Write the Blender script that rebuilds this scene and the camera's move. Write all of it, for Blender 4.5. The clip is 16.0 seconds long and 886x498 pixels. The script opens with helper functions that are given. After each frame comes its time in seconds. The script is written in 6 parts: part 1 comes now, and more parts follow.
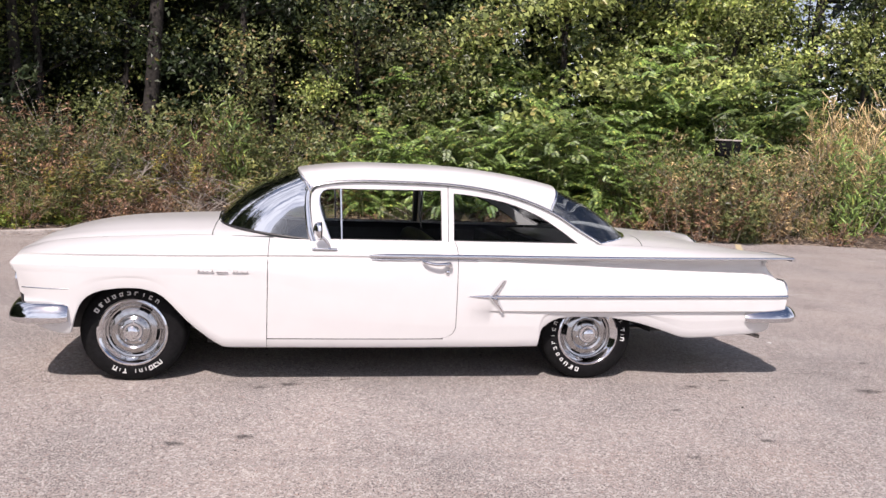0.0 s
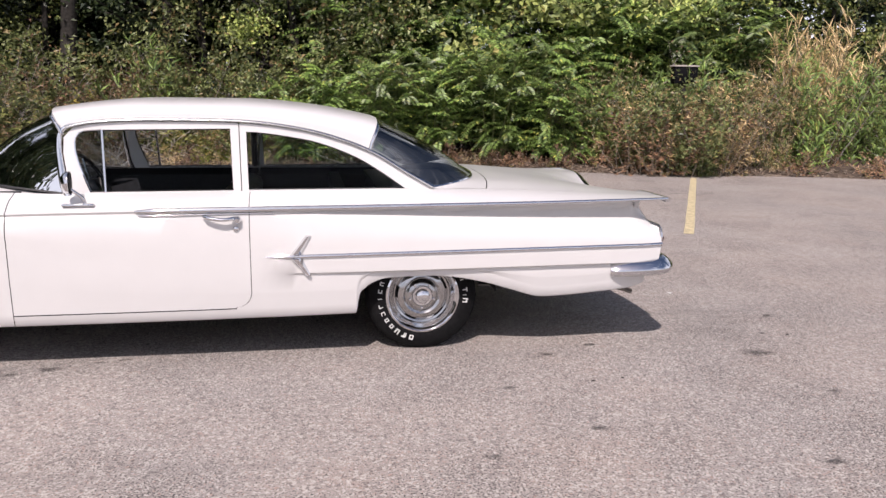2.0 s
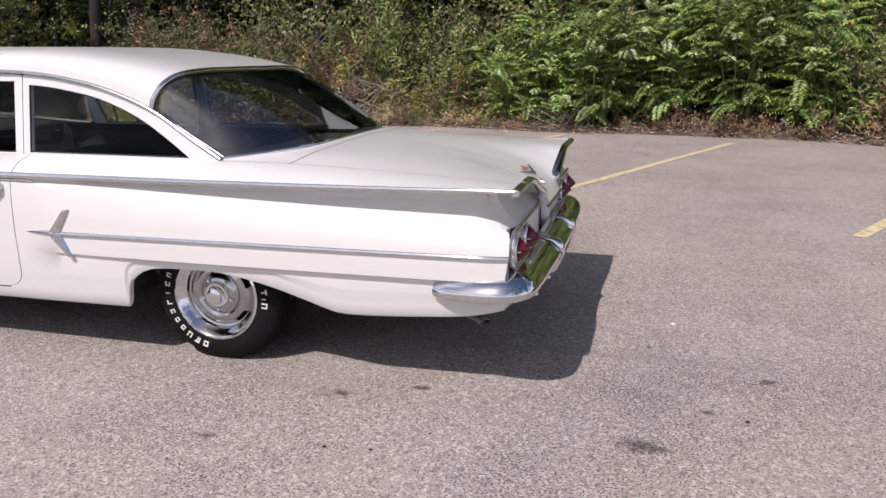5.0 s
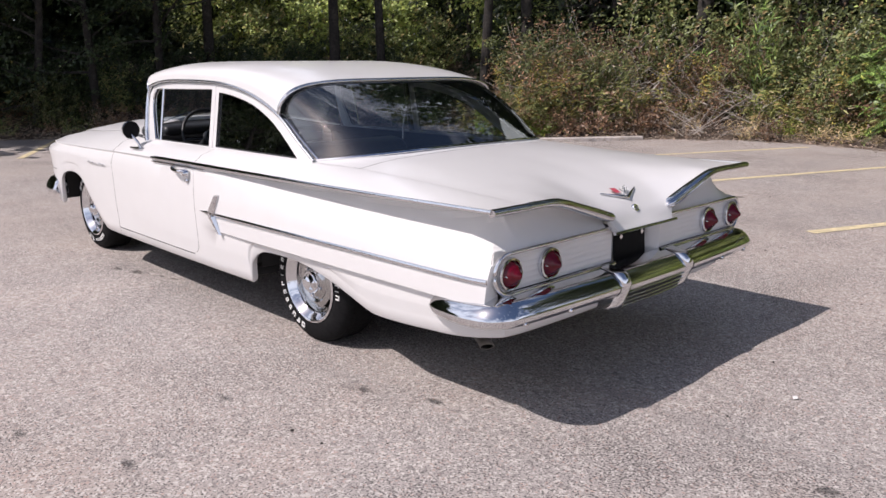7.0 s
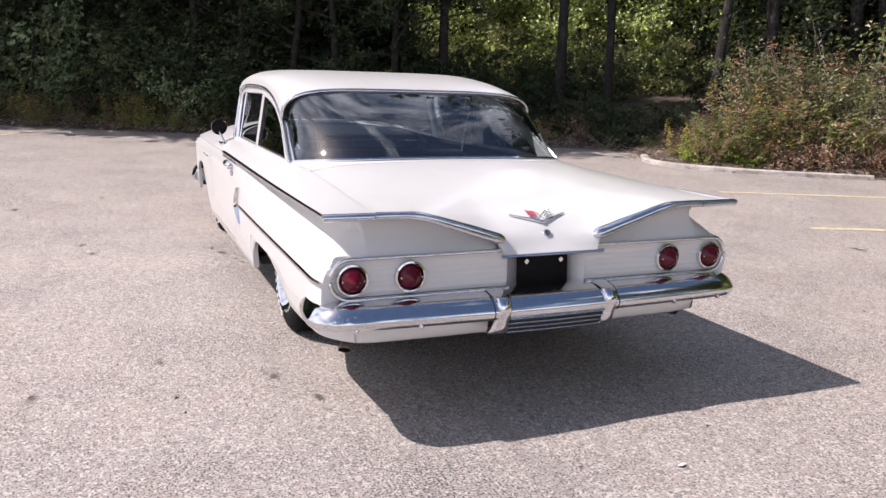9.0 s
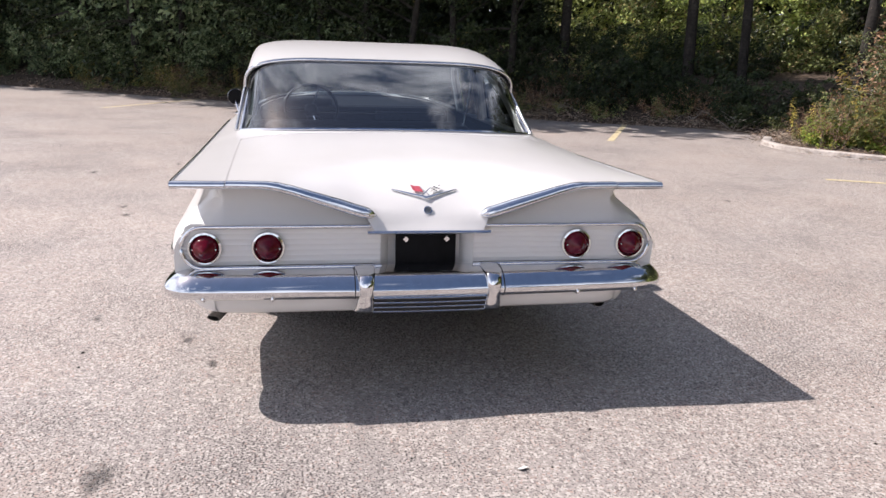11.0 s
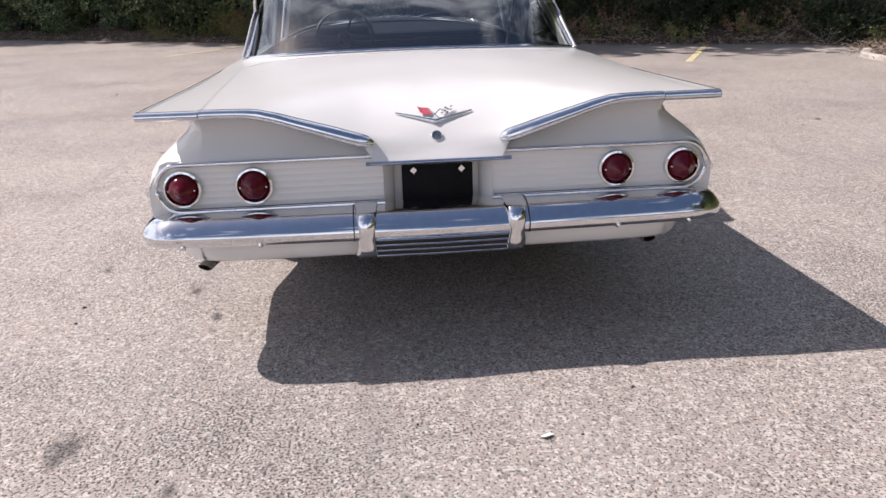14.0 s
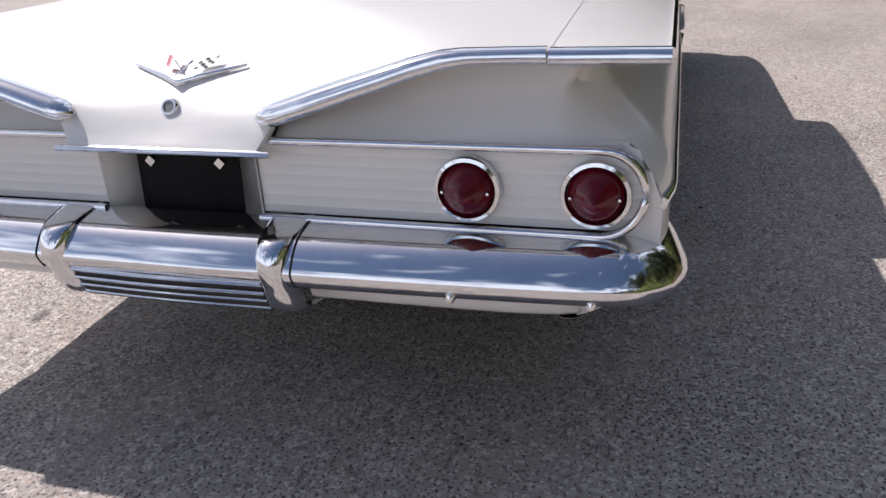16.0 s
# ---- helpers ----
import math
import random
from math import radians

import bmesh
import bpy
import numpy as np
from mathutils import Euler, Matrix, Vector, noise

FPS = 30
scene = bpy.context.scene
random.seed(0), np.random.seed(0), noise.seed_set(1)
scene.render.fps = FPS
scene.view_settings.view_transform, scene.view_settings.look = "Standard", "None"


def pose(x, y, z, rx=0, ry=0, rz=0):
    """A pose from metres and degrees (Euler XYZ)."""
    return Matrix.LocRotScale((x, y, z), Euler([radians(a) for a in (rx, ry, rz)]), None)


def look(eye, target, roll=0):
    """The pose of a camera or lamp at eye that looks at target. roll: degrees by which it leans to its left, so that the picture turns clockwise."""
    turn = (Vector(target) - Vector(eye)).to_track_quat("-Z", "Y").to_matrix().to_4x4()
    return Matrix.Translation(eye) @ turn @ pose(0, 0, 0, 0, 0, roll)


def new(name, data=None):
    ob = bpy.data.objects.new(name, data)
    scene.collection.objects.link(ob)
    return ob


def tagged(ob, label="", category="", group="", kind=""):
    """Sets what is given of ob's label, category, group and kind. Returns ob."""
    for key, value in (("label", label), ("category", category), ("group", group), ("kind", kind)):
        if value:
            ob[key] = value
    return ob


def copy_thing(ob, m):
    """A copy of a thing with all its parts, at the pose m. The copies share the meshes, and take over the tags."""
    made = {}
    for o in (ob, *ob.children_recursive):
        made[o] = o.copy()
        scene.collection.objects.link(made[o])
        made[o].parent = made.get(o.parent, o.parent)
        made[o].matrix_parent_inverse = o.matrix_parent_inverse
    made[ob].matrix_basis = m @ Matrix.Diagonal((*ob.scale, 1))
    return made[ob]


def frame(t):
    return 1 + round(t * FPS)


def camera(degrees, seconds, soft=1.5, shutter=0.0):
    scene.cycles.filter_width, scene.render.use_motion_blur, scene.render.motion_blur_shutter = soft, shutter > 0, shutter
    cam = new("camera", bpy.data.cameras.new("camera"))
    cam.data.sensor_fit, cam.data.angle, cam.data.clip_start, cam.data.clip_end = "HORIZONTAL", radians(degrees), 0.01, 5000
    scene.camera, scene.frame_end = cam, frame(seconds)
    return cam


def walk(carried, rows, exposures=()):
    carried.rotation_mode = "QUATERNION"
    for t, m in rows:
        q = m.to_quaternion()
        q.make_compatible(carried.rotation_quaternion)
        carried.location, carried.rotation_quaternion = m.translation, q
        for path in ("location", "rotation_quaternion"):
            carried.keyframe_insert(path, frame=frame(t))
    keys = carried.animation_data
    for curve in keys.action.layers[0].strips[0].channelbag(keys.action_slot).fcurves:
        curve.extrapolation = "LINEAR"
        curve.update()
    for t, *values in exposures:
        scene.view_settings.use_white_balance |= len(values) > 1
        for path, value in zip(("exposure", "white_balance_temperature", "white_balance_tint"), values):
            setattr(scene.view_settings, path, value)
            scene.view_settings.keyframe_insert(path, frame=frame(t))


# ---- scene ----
cam = camera(59.0, 16.0)
PATH = [
    (0, (-0.395, -5.973, 1.493), (-0.067, -4.013, 1.266), 2.4),
    (0.5, (-0.132, -5.822, 1.479), (0.216, -3.871, 1.206), 1.8),
    (1, (0.128, -5.617, 1.453), (0.487, -3.677, 1.126), 1.2),
    (1.5, (0.475, -5.427, 1.436), (0.839, -3.5, 1.044), 0.1),
    (2, (0.862, -5.253, 1.462), (1.199, -3.318, 1.084), 0.7),
    (2.5, (1.217, -4.948, 1.405), (1.503, -3.0, 1.052), -0.0),
    (3, (1.654, -4.684, 1.388), (1.84, -2.729, 1.009), -0.9),
    (3.5, (2.102, -4.539, 1.394), (2.155, -2.587, 0.963), -0.1),
    (3.7, (2.266, -4.463, 1.382), (2.269, -2.513, 0.935), 0.2),
    (5.8, (4.115, -3.628, 1.457), (3.21, -1.915, 0.961), -0.3),
    (6, (4.25, -3.549, 1.461), (3.248, -1.891, 0.967), -0.3),
    (6.5, (4.516, -3.308, 1.428), (3.301, -1.794, 0.949), -0.3),
    (7, (4.846, -3.045, 1.434), (3.433, -1.707, 0.97), -0.3),
    (7.5, (5.132, -2.773, 1.431), (3.577, -1.6, 0.982), -0.2),
    (8, (5.352, -2.415, 1.431), (3.693, -1.389, 0.993), 0.3),
    (8.2, (5.45, -2.278, 1.421), (3.759, -1.302, 0.988), 0.7),
    (10.3, (5.98, -0.831, 1.446), (4.093, -0.358, 0.982), 2.4),
    (10.5, (5.971, -0.72, 1.425), (4.079, -0.278, 0.953), 2.4),
    (11, (5.974, -0.544, 1.427), (4.074, -0.165, 0.93), 2.0),
    (11.5, (5.962, -0.496, 1.429), (4.061, -0.156, 0.908), 1.5),
    (12, (5.948, -0.492, 1.424), (4.048, -0.178, 0.885), 0.9),
    (12.5, (5.945, -0.495, 1.426), (4.048, -0.193, 0.869), 0.4),
    (13, (5.942, -0.497, 1.43), (4.049, -0.214, 0.851), -0.3),
    (13.5, (5.862, -0.458, 1.397), (3.972, -0.216, 0.789), -0.9),
    (14, (5.59, -0.222, 1.289), (3.704, -0.059, 0.644), -1.7),
    (14.5, (5.243, 0.081, 1.285), (3.367, 0.133, 0.594), -2.0),
    (15, (4.846, 0.362, 1.236), (2.981, 0.281, 0.518), -2.3),
    (15.5, (4.561, 0.724, 1.18), (2.73, 0.45, 0.425), -2.4),
    (16, (4.28, 1.0, 1.14), (2.531, 0.457, 0.336), -3.2),
]
walk(cam, [(t, look(eye, target, roll)) for t, eye, target, roll in PATH], [(0.0, -0.02, 6600, 22), (1.5, -0.16, 6600, 22), (2.5, -0.23, 6620, 22), (3.5, -0.28, 6640, 22), (6.5, -0.16, 6420, 20), (8.0, 0.12, 6470, 20), (10.5, 0.32, 6540, 18), (13.0, 0.13, 6570, 18), (14.5, 0.17, 6540, 18), (16.0, 0.12, 6420, 17)])

# ---- daylight ----
SUN_WAY = Vector((-0.25, -0.688, 0.90)).normalized()  # towards the sun
world = bpy.data.worlds.new("sky")
scene.world = world
world.use_nodes = True
wn, wl = world.node_tree.nodes, world.node_tree.links
sky = wn.new("ShaderNodeTexSky")
sky.sky_type = "NISHITA"
sky.sun_disc = False
sky.sun_elevation = math.asin(SUN_WAY.z)
sky.sun_rotation = math.atan2(SUN_WAY.x, SUN_WAY.y)
sky.air_density, sky.dust_density, sky.ozone_density = 1.0, 1.4, 2.0
# thin broken cloud, which closes up towards the horizon and clears above the car's tail
wco, wmap, cloud, band, over = (wn.new(k) for k in ("ShaderNodeTexCoord", "ShaderNodeMapping", "ShaderNodeTexNoise", "ShaderNodeMapRange", "ShaderNodeMix"))
wmap.inputs["Scale"].default_value = (1.0, 2.6, 1.4)
wmap.inputs["Location"].default_value = (0.9, 0.35, 0.2)
cloud.inputs["Scale"].default_value, cloud.inputs["Detail"].default_value, cloud.inputs["Roughness"].default_value = 2.6, 8, 0.58
cloud.inputs["Distortion"].default_value = 0.6
band.inputs[1].default_value, band.inputs[2].default_value, band.inputs[4].default_value = 0.47, 0.66, 0.9
over.data_type = "RGBA"
over.inputs[7].default_value = (11.8, 12.8, 14.1, 1)
wl.new(wco.outputs["Generated"], wmap.inputs[0])
wl.new(wmap.outputs[0], cloud.inputs["Vector"])
split, lean, cover = wn.new("ShaderNodeSeparateXYZ"), wn.new("ShaderNodeMath"), wn.new("ShaderNodeMath")
wl.new(wco.outputs["Generated"], split.inputs[0])
lean.operation, cover.operation = "MULTIPLY_ADD", "ADD"
lean.inputs[1].default_value, lean.inputs[2].default_value = -0.36, 0.235
wl.new(split.outputs[2], lean.inputs[0])
high, side_x, clear = (wn.new("ShaderNodeMath") for k in range(3))
high.operation, side_x.operation, clear.operation = "MULTIPLY", "MULTIPLY", "MULTIPLY_ADD"
wl.new(split.outputs[2], high.inputs[0])
wl.new(split.outputs[2], high.inputs[1])
wl.new(split.outputs[0], side_x.inputs[0])
wl.new(high.outputs[0], side_x.inputs[1])
wl.new(side_x.outputs[0], clear.inputs[0])
clear.inputs[1].default_value = -0.30
wl.new(lean.outputs[0], clear.inputs[2])
wl.new(clear.outputs[0], cover.inputs[0])
wl.new(cloud.outputs["Fac"], cover.inputs[1])
wl.new(cover.outputs[0], band.inputs[0])
wl.new(band.outputs[0], over.inputs[0])
wl.new(sky.outputs[0], over.inputs[6])
wl.new(over.outputs[2], wn["Background"].inputs[0])
wn["Background"].inputs[1].default_value = 0.093
sun = new("sun", bpy.data.lights.new("sun", "SUN"))
sun.data.energy, sun.data.angle, sun.data.color = 5.0, radians(0.53), (1.0, 0.95, 0.88)
sun.matrix_world = look(SUN_WAY * 40, (0, 0, 0))

# ---- materials ----
def material(name, color=(0.5, 0.5, 0.5), rough=0.5, metal=0.0, coat=0.0, grain=None, bump=None, spec=0.5, second=None):
    """A procedural material. grain: (scale, low, high) factors on the colour; second: (scale, colour, amount) of large stains;
    bump: (scale, strength, distance)."""
    m = bpy.data.materials.new(name)
    m.use_nodes = True
    n, l = m.node_tree.nodes, m.node_tree.links
    b = n["Principled BSDF"]
    b.inputs["Base Color"].default_value = (*color, 1)
    b.inputs["Roughness"].default_value = rough
    b.inputs["Metallic"].default_value = metal
    b.inputs["Coat Weight"].default_value = coat
    b.inputs["Coat Roughness"].default_value = 0.12 if coat < 0.7 else 0.04
    b.inputs["Specular IOR Level"].default_value = spec
    co = n.new("ShaderNodeTexCoord").outputs["Object"]
    out = None
    if second:
        t = n.new("ShaderNodeTexNoise")
        t.inputs["Scale"].default_value, t.inputs["Detail"].default_value = second[0], 5
        l.new(co, t.inputs["Vector"])
        r = n.new("ShaderNodeMapRange")
        r.inputs[1].default_value, r.inputs[2].default_value = 0.42, 0.68
        r.inputs[4].default_value = second[2]
        l.new(t.outputs["Fac"], r.inputs[0])
        mix = n.new("ShaderNodeMix")
        mix.data_type = "RGBA"
        mix.inputs[6].default_value, mix.inputs[7].default_value = (*color, 1), (*second[1], 1)
        l.new(r.outputs[0], mix.inputs[0])
        out = mix.outputs[2]
    if grain:
        t = n.new("ShaderNodeTexNoise")
        t.inputs["Scale"].default_value, t.inputs["Detail"].default_value = grain[0], 4
        l.new(co, t.inputs["Vector"])
        r = n.new("ShaderNodeMapRange")
        r.inputs[1].default_value, r.inputs[2].default_value = 0.3, 0.7
        r.inputs[3].default_value, r.inputs[4].default_value = grain[1], grain[2]
        l.new(t.outputs["Fac"], r.inputs[0])
        mix = n.new("ShaderNodeMix")
        mix.data_type, mix.blend_type = "RGBA", "MULTIPLY"
        mix.inputs[0].default_value = 1
        mix.inputs[6].default_value = (*color, 1)
        if out:
            l.new(out, mix.inputs[6])
        l.new(r.outputs[0], mix.inputs[7])
        out = mix.outputs[2]
    if out:
        l.new(out, b.inputs["Base Color"])
    if bump:
        t = n.new("ShaderNodeTexNoise")
        t.inputs["Scale"].default_value, t.inputs["Detail"].default_value = bump[0], 3
        l.new(co, t.inputs["Vector"])
        bp = n.new("ShaderNodeBump")
        bp.inputs["Strength"].default_value, bp.inputs["Distance"].default_value = bump[1], bump[2]
        l.new(t.outputs["Fac"], bp.inputs["Height"])
        l.new(bp.outputs[0], b.inputs["Normal"])
    return m


PAINT = material("white_paint", (0.67, 0.663, 0.652), 0.34, 0, 0.55, (6, 0.97, 1.0), (3, 0.03, 0.004))
CHROME = material("chrome", (0.74, 0.75, 0.77), 0.07, 1.0, 0, (30, 0.93, 1.0), (9, 0.05, 0.002))
TRIM = material("bright_trim", (0.55, 0.56, 0.57), 0.22, 1.0, 0, (25, 0.85, 1.0))
STEEL = material("wheel_metal", (0.50, 0.50, 0.50), 0.16, 1.0, 0, (25, 0.8, 1.0), (14, 0.05, 0.002))
RUBBER = material("tyre_rubber", (0.010, 0.010, 0.0105), 0.8, 0, 0, (40, 0.8, 1.3), (300, 0.2, 0.001), 0.08)
LETTER = material("white_letter", (0.75, 0.75, 0.73), 0.6, 0, 0, (60, 0.9, 1.0))
BLACK = material("dark_void", (0.012, 0.012, 0.013), 0.7, 0, 0, (12, 0.7, 1.3))
CABIN = material("cabin_vinyl", (0.02, 0.021, 0.024), 0.45, 0, 0, (30, 0.8, 1.3), (180, 0.15, 0.001))
CLOTH = material("seat_cloth", (0.06, 0.065, 0.075), 0.6, 0, 0, (50, 0.7, 1.2), (220, 0.2, 0.001))
LENS = material("red_lens", (0.105, 0.002, 0.010), 0.14, 0, 0.1, (90, 0.7, 1.1), spec=0.35)
RED = material("red_enamel", (0.52, 0.08, 0.11), 0.35, 0, 0.2, (40, 0.8, 1.0))
EXHAUST = material("exhaust_metal", (0.34, 0.33, 0.31), 0.42, 1.0, 0, (40, 0.6, 1.1))
PLATE = material("black_plate", (0.005, 0.005, 0.006), 0.6, 0, 0, (20, 0.6, 1.4), spec=0.12)
RUBBERSEAL = material("seal_rubber", (0.015, 0.015, 0.016), 0.5, 0, 0, (50, 0.8, 1.2))


def glass_material(name, tint, rough=0.0, ior=1.95):
    m = bpy.data.materials.new(name)
    m.use_nodes = True
    n, l = m.node_tree.nodes, m.node_tree.links
    n.remove(n["Principled BSDF"])
    tr, gl, mx, fr = (n.new(k) for k in ("ShaderNodeBsdfTransparent", "ShaderNodeBsdfGlossy", "ShaderNodeMixShader", "ShaderNodeFresnel"))
    tr.inputs[0].default_value = (*tint, 1)
    gl.inputs["Roughness"].default_value = rough
    fr.inputs[0].default_value = ior
    l.new(fr.outputs[0], mx.inputs[0])
    l.new(tr.outputs[0], mx.inputs[1])
    l.new(gl.outputs[0], mx.inputs[2])
    l.new(mx.outputs[0], n["Material Output"].inputs[0])
    return m


GLASS = glass_material("car_glass", (0.60, 0.69, 0.74), 0.0, 2.5)
SIDE_GLASS = glass_material("side_glass", (0.70, 0.75, 0.77), 0.0, 1.18)


# ---- building helpers ----
def mesh(name, verts, faces, mat, parent=None, label="", smooth=40):
    """One mesh object; smooth: the angle in degrees below which edges are shaded smooth (0: flat)."""
    me = bpy.data.meshes.new(name)
    me.from_pydata([tuple(map(float, v)) for v in verts], [], [tuple(map(int, f)) for f in faces])
    me.validate()
    if smooth:
        me.shade_smooth()
        me.set_sharp_from_angle(angle=radians(smooth))
    me.materials.append(mat)
    ob = new(name, me)
    ob.parent = parent
    return tagged(ob, label)


def part(name, bm, mat, parent, label="", smooth=40):
    me = bpy.data.meshes.new(name)
    bmesh.ops.recalc_face_normals(bm, faces=bm.faces)
    bm.to_mesh(me)
    bm.free()
    if smooth:
        me.shade_smooth()
        me.set_sharp_from_angle(angle=radians(smooth))
    me.materials.append(mat)
    ob = new(name, me)
    ob.parent = parent
    return tagged(ob, label)


def empty(name, at, label, category, group="", kind=""):
    ob = new(name)
    ob.location = at
    ob.empty_display_size = 0.1
    return tagged(ob, label, category, group, kind)


def spline(xs, vs):
    """A smooth curve through (x, v) that does not overshoot."""
    xs, vs = np.array(xs, float), np.array(vs, float)
    d = np.diff(vs) / np.diff(xs)
    m = np.concatenate([[d[0]], (d[:-1] + d[1:]) / 2, [d[-1]]])
    for i in range(1, len(xs) - 1):
        m[i] = 0 if d[i - 1] * d[i] <= 0 else np.sign(d[i]) * min(abs(m[i]), 3 * abs(d[i - 1]), 3 * abs(d[i]))

    def f(x):
        x = np.clip(x, xs[0], xs[-1])
        i = np.clip(np.searchsorted(xs, x) - 1, 0, len(xs) - 2)
        h = xs[i + 1] - xs[i]
        t = (x - xs[i]) / h
        return ((2 * t**3 - 3 * t**2 + 1) * vs[i] + (t**3 - 2 * t**2 + t) * h * m[i]
                + (-2 * t**3 + 3 * t**2) * vs[i + 1] + (t**3 - t**2) * h * m[i + 1])

    return f


def through_points(points, count):
    """count points along a smooth line through the given ones (Catmull-Rom), evenly by length."""
    p = [Vector(q) for q in points]
    p = [2 * p[0] - p[1]] + p + [2 * p[-1] - p[-2]]
    fine = []
    for i in range(1, len(p) - 2):
        for k in range(24):
            t = k / 24
            a, b, c, d = p[i - 1], p[i], p[i + 1], p[i + 2]
            fine.append(0.5 * (2 * b + (c - a) * t + (2 * a - 5 * b + 4 * c - d) * t**2 + (3 * b - a - 3 * c + d) * t**3))
    fine.append(p[-2])
    lengths = np.concatenate([[0], np.cumsum([(fine[i + 1] - fine[i]).length for i in range(len(fine) - 1)])])
    arr = np.array([tuple(v) for v in fine])
    s = np.linspace(0, lengths[-1], count)
    return [Vector([float(np.interp(q, lengths, arr[:, k])) for k in range(3)]) for q in s]


def grid_faces(rows, cols, flip=False, closed=False):
    out = []
    for i in range(rows - 1):
        for j in range(cols if closed else cols - 1):
            a, b = i * cols + j, i * cols + (j + 1) % cols
            c, d = b + cols, a + cols
            out.append((a, d, c, b) if flip else (a, b, c, d))
    return out


def sheet(name, grid, mat, parent, label="", flip=False, smooth=40):
    """grid: rows of points."""
    return mesh(name, [p for r in grid for p in r], grid_faces(len(grid), len(grid[0]), flip), mat, parent, label, smooth)


def sweep(points, profile, closed=False, up=(0, 0, 1), caps=True, scale=None):
    """Verts and faces of a profile (list of (a, b): sideways, up) led along points."""
    pts = [Vector(p) for p in points]
    verts, n, k = [], len(pts), len(profile)
    for i, p in enumerate(pts):
        a, b = (pts[i - 1], pts[(i + 1) % n]) if closed else (pts[max(i - 1, 0)], pts[min(i + 1, n - 1)])
        t = (b - a).normalized()
        side = t.cross(Vector(up)).normalized()
        top = side.cross(t)
        q = scale(i / (n - 1)) if scale else 1
        verts += [p + side * (u * q) + top * (v * q) for u, v in profile]
    faces = []
    for i in range(n if closed else n - 1):
        for j in range(k):
            a, b = i * k + j, i * k + (j + 1) % k
            c, d = ((i + 1) % n) * k + (j + 1) % k, ((i + 1) % n) * k + j
            faces.append((a, b, c, d))
    if caps and not closed:
        faces += [tuple(range(k - 1, -1, -1)), tuple((n - 1) * k + j for j in range(k))]
    return verts, faces


def ring(r, n=10, sx=1.0, sy=1.0):
    return [(r * sx * math.cos(2 * math.pi * i / n), r * sy * math.sin(2 * math.pi * i / n)) for i in range(n)]


def tube(name, points, r, mat, parent, label="", n=8, closed=False, sx=1.0, sy=1.0, up=(0, 0, 1), scale=None):
    v, f = sweep(points, ring(r, n, sx, sy), closed, up, True, scale)
    return mesh(name, v, f, mat, parent, label, 50)


def lathe(profile, n=48, axis="y", at=(0, 0, 0)):
    """Verts, faces of a profile of (radius, along) turned round an axis."""
    verts, k = [], len(profile)
    for i in range(n):
        c, s = math.cos(2 * math.pi * i / n), math.sin(2 * math.pi * i / n)
        for r, h in profile:
            q = {"y": (r * c, h, r * s), "z": (r * c, r * s, h), "x": (h, r * c, r * s)}[axis]
            verts.append((q[0] + at[0], q[1] + at[1], q[2] + at[2]))
    faces = [(i * k + j, ((i + 1) % n) * k + j, ((i + 1) % n) * k + j + 1, i * k + j + 1) for i in range(n) for j in range(k - 1)]
    return verts, faces


def block(bm, lo, hi, m=None):
    """Adds a box to bm."""
    g = bmesh.ops.create_cube(bm, size=1)["verts"]
    for v in g:
        v.co = Vector([lo[i] + (hi[i] - lo[i]) * (v.co[i] + 0.5) for i in range(3)])
    if m:
        bmesh.ops.transform(bm, matrix=m, verts=g)
    return g


def box(name, lo, hi, mat, parent, label="", bevel=0.01, m=None, segments=2):
    bm = bmesh.new()
    block(bm, lo, hi)
    if bevel:
        bmesh.ops.bevel(bm, geom=bm.edges[:], offset=bevel, segments=segments, affect="EDGES", profile=0.5)
    if m:
        bmesh.ops.transform(bm, matrix=m, verts=bm.verts[:])
    return part(name, bm, mat, parent, label)

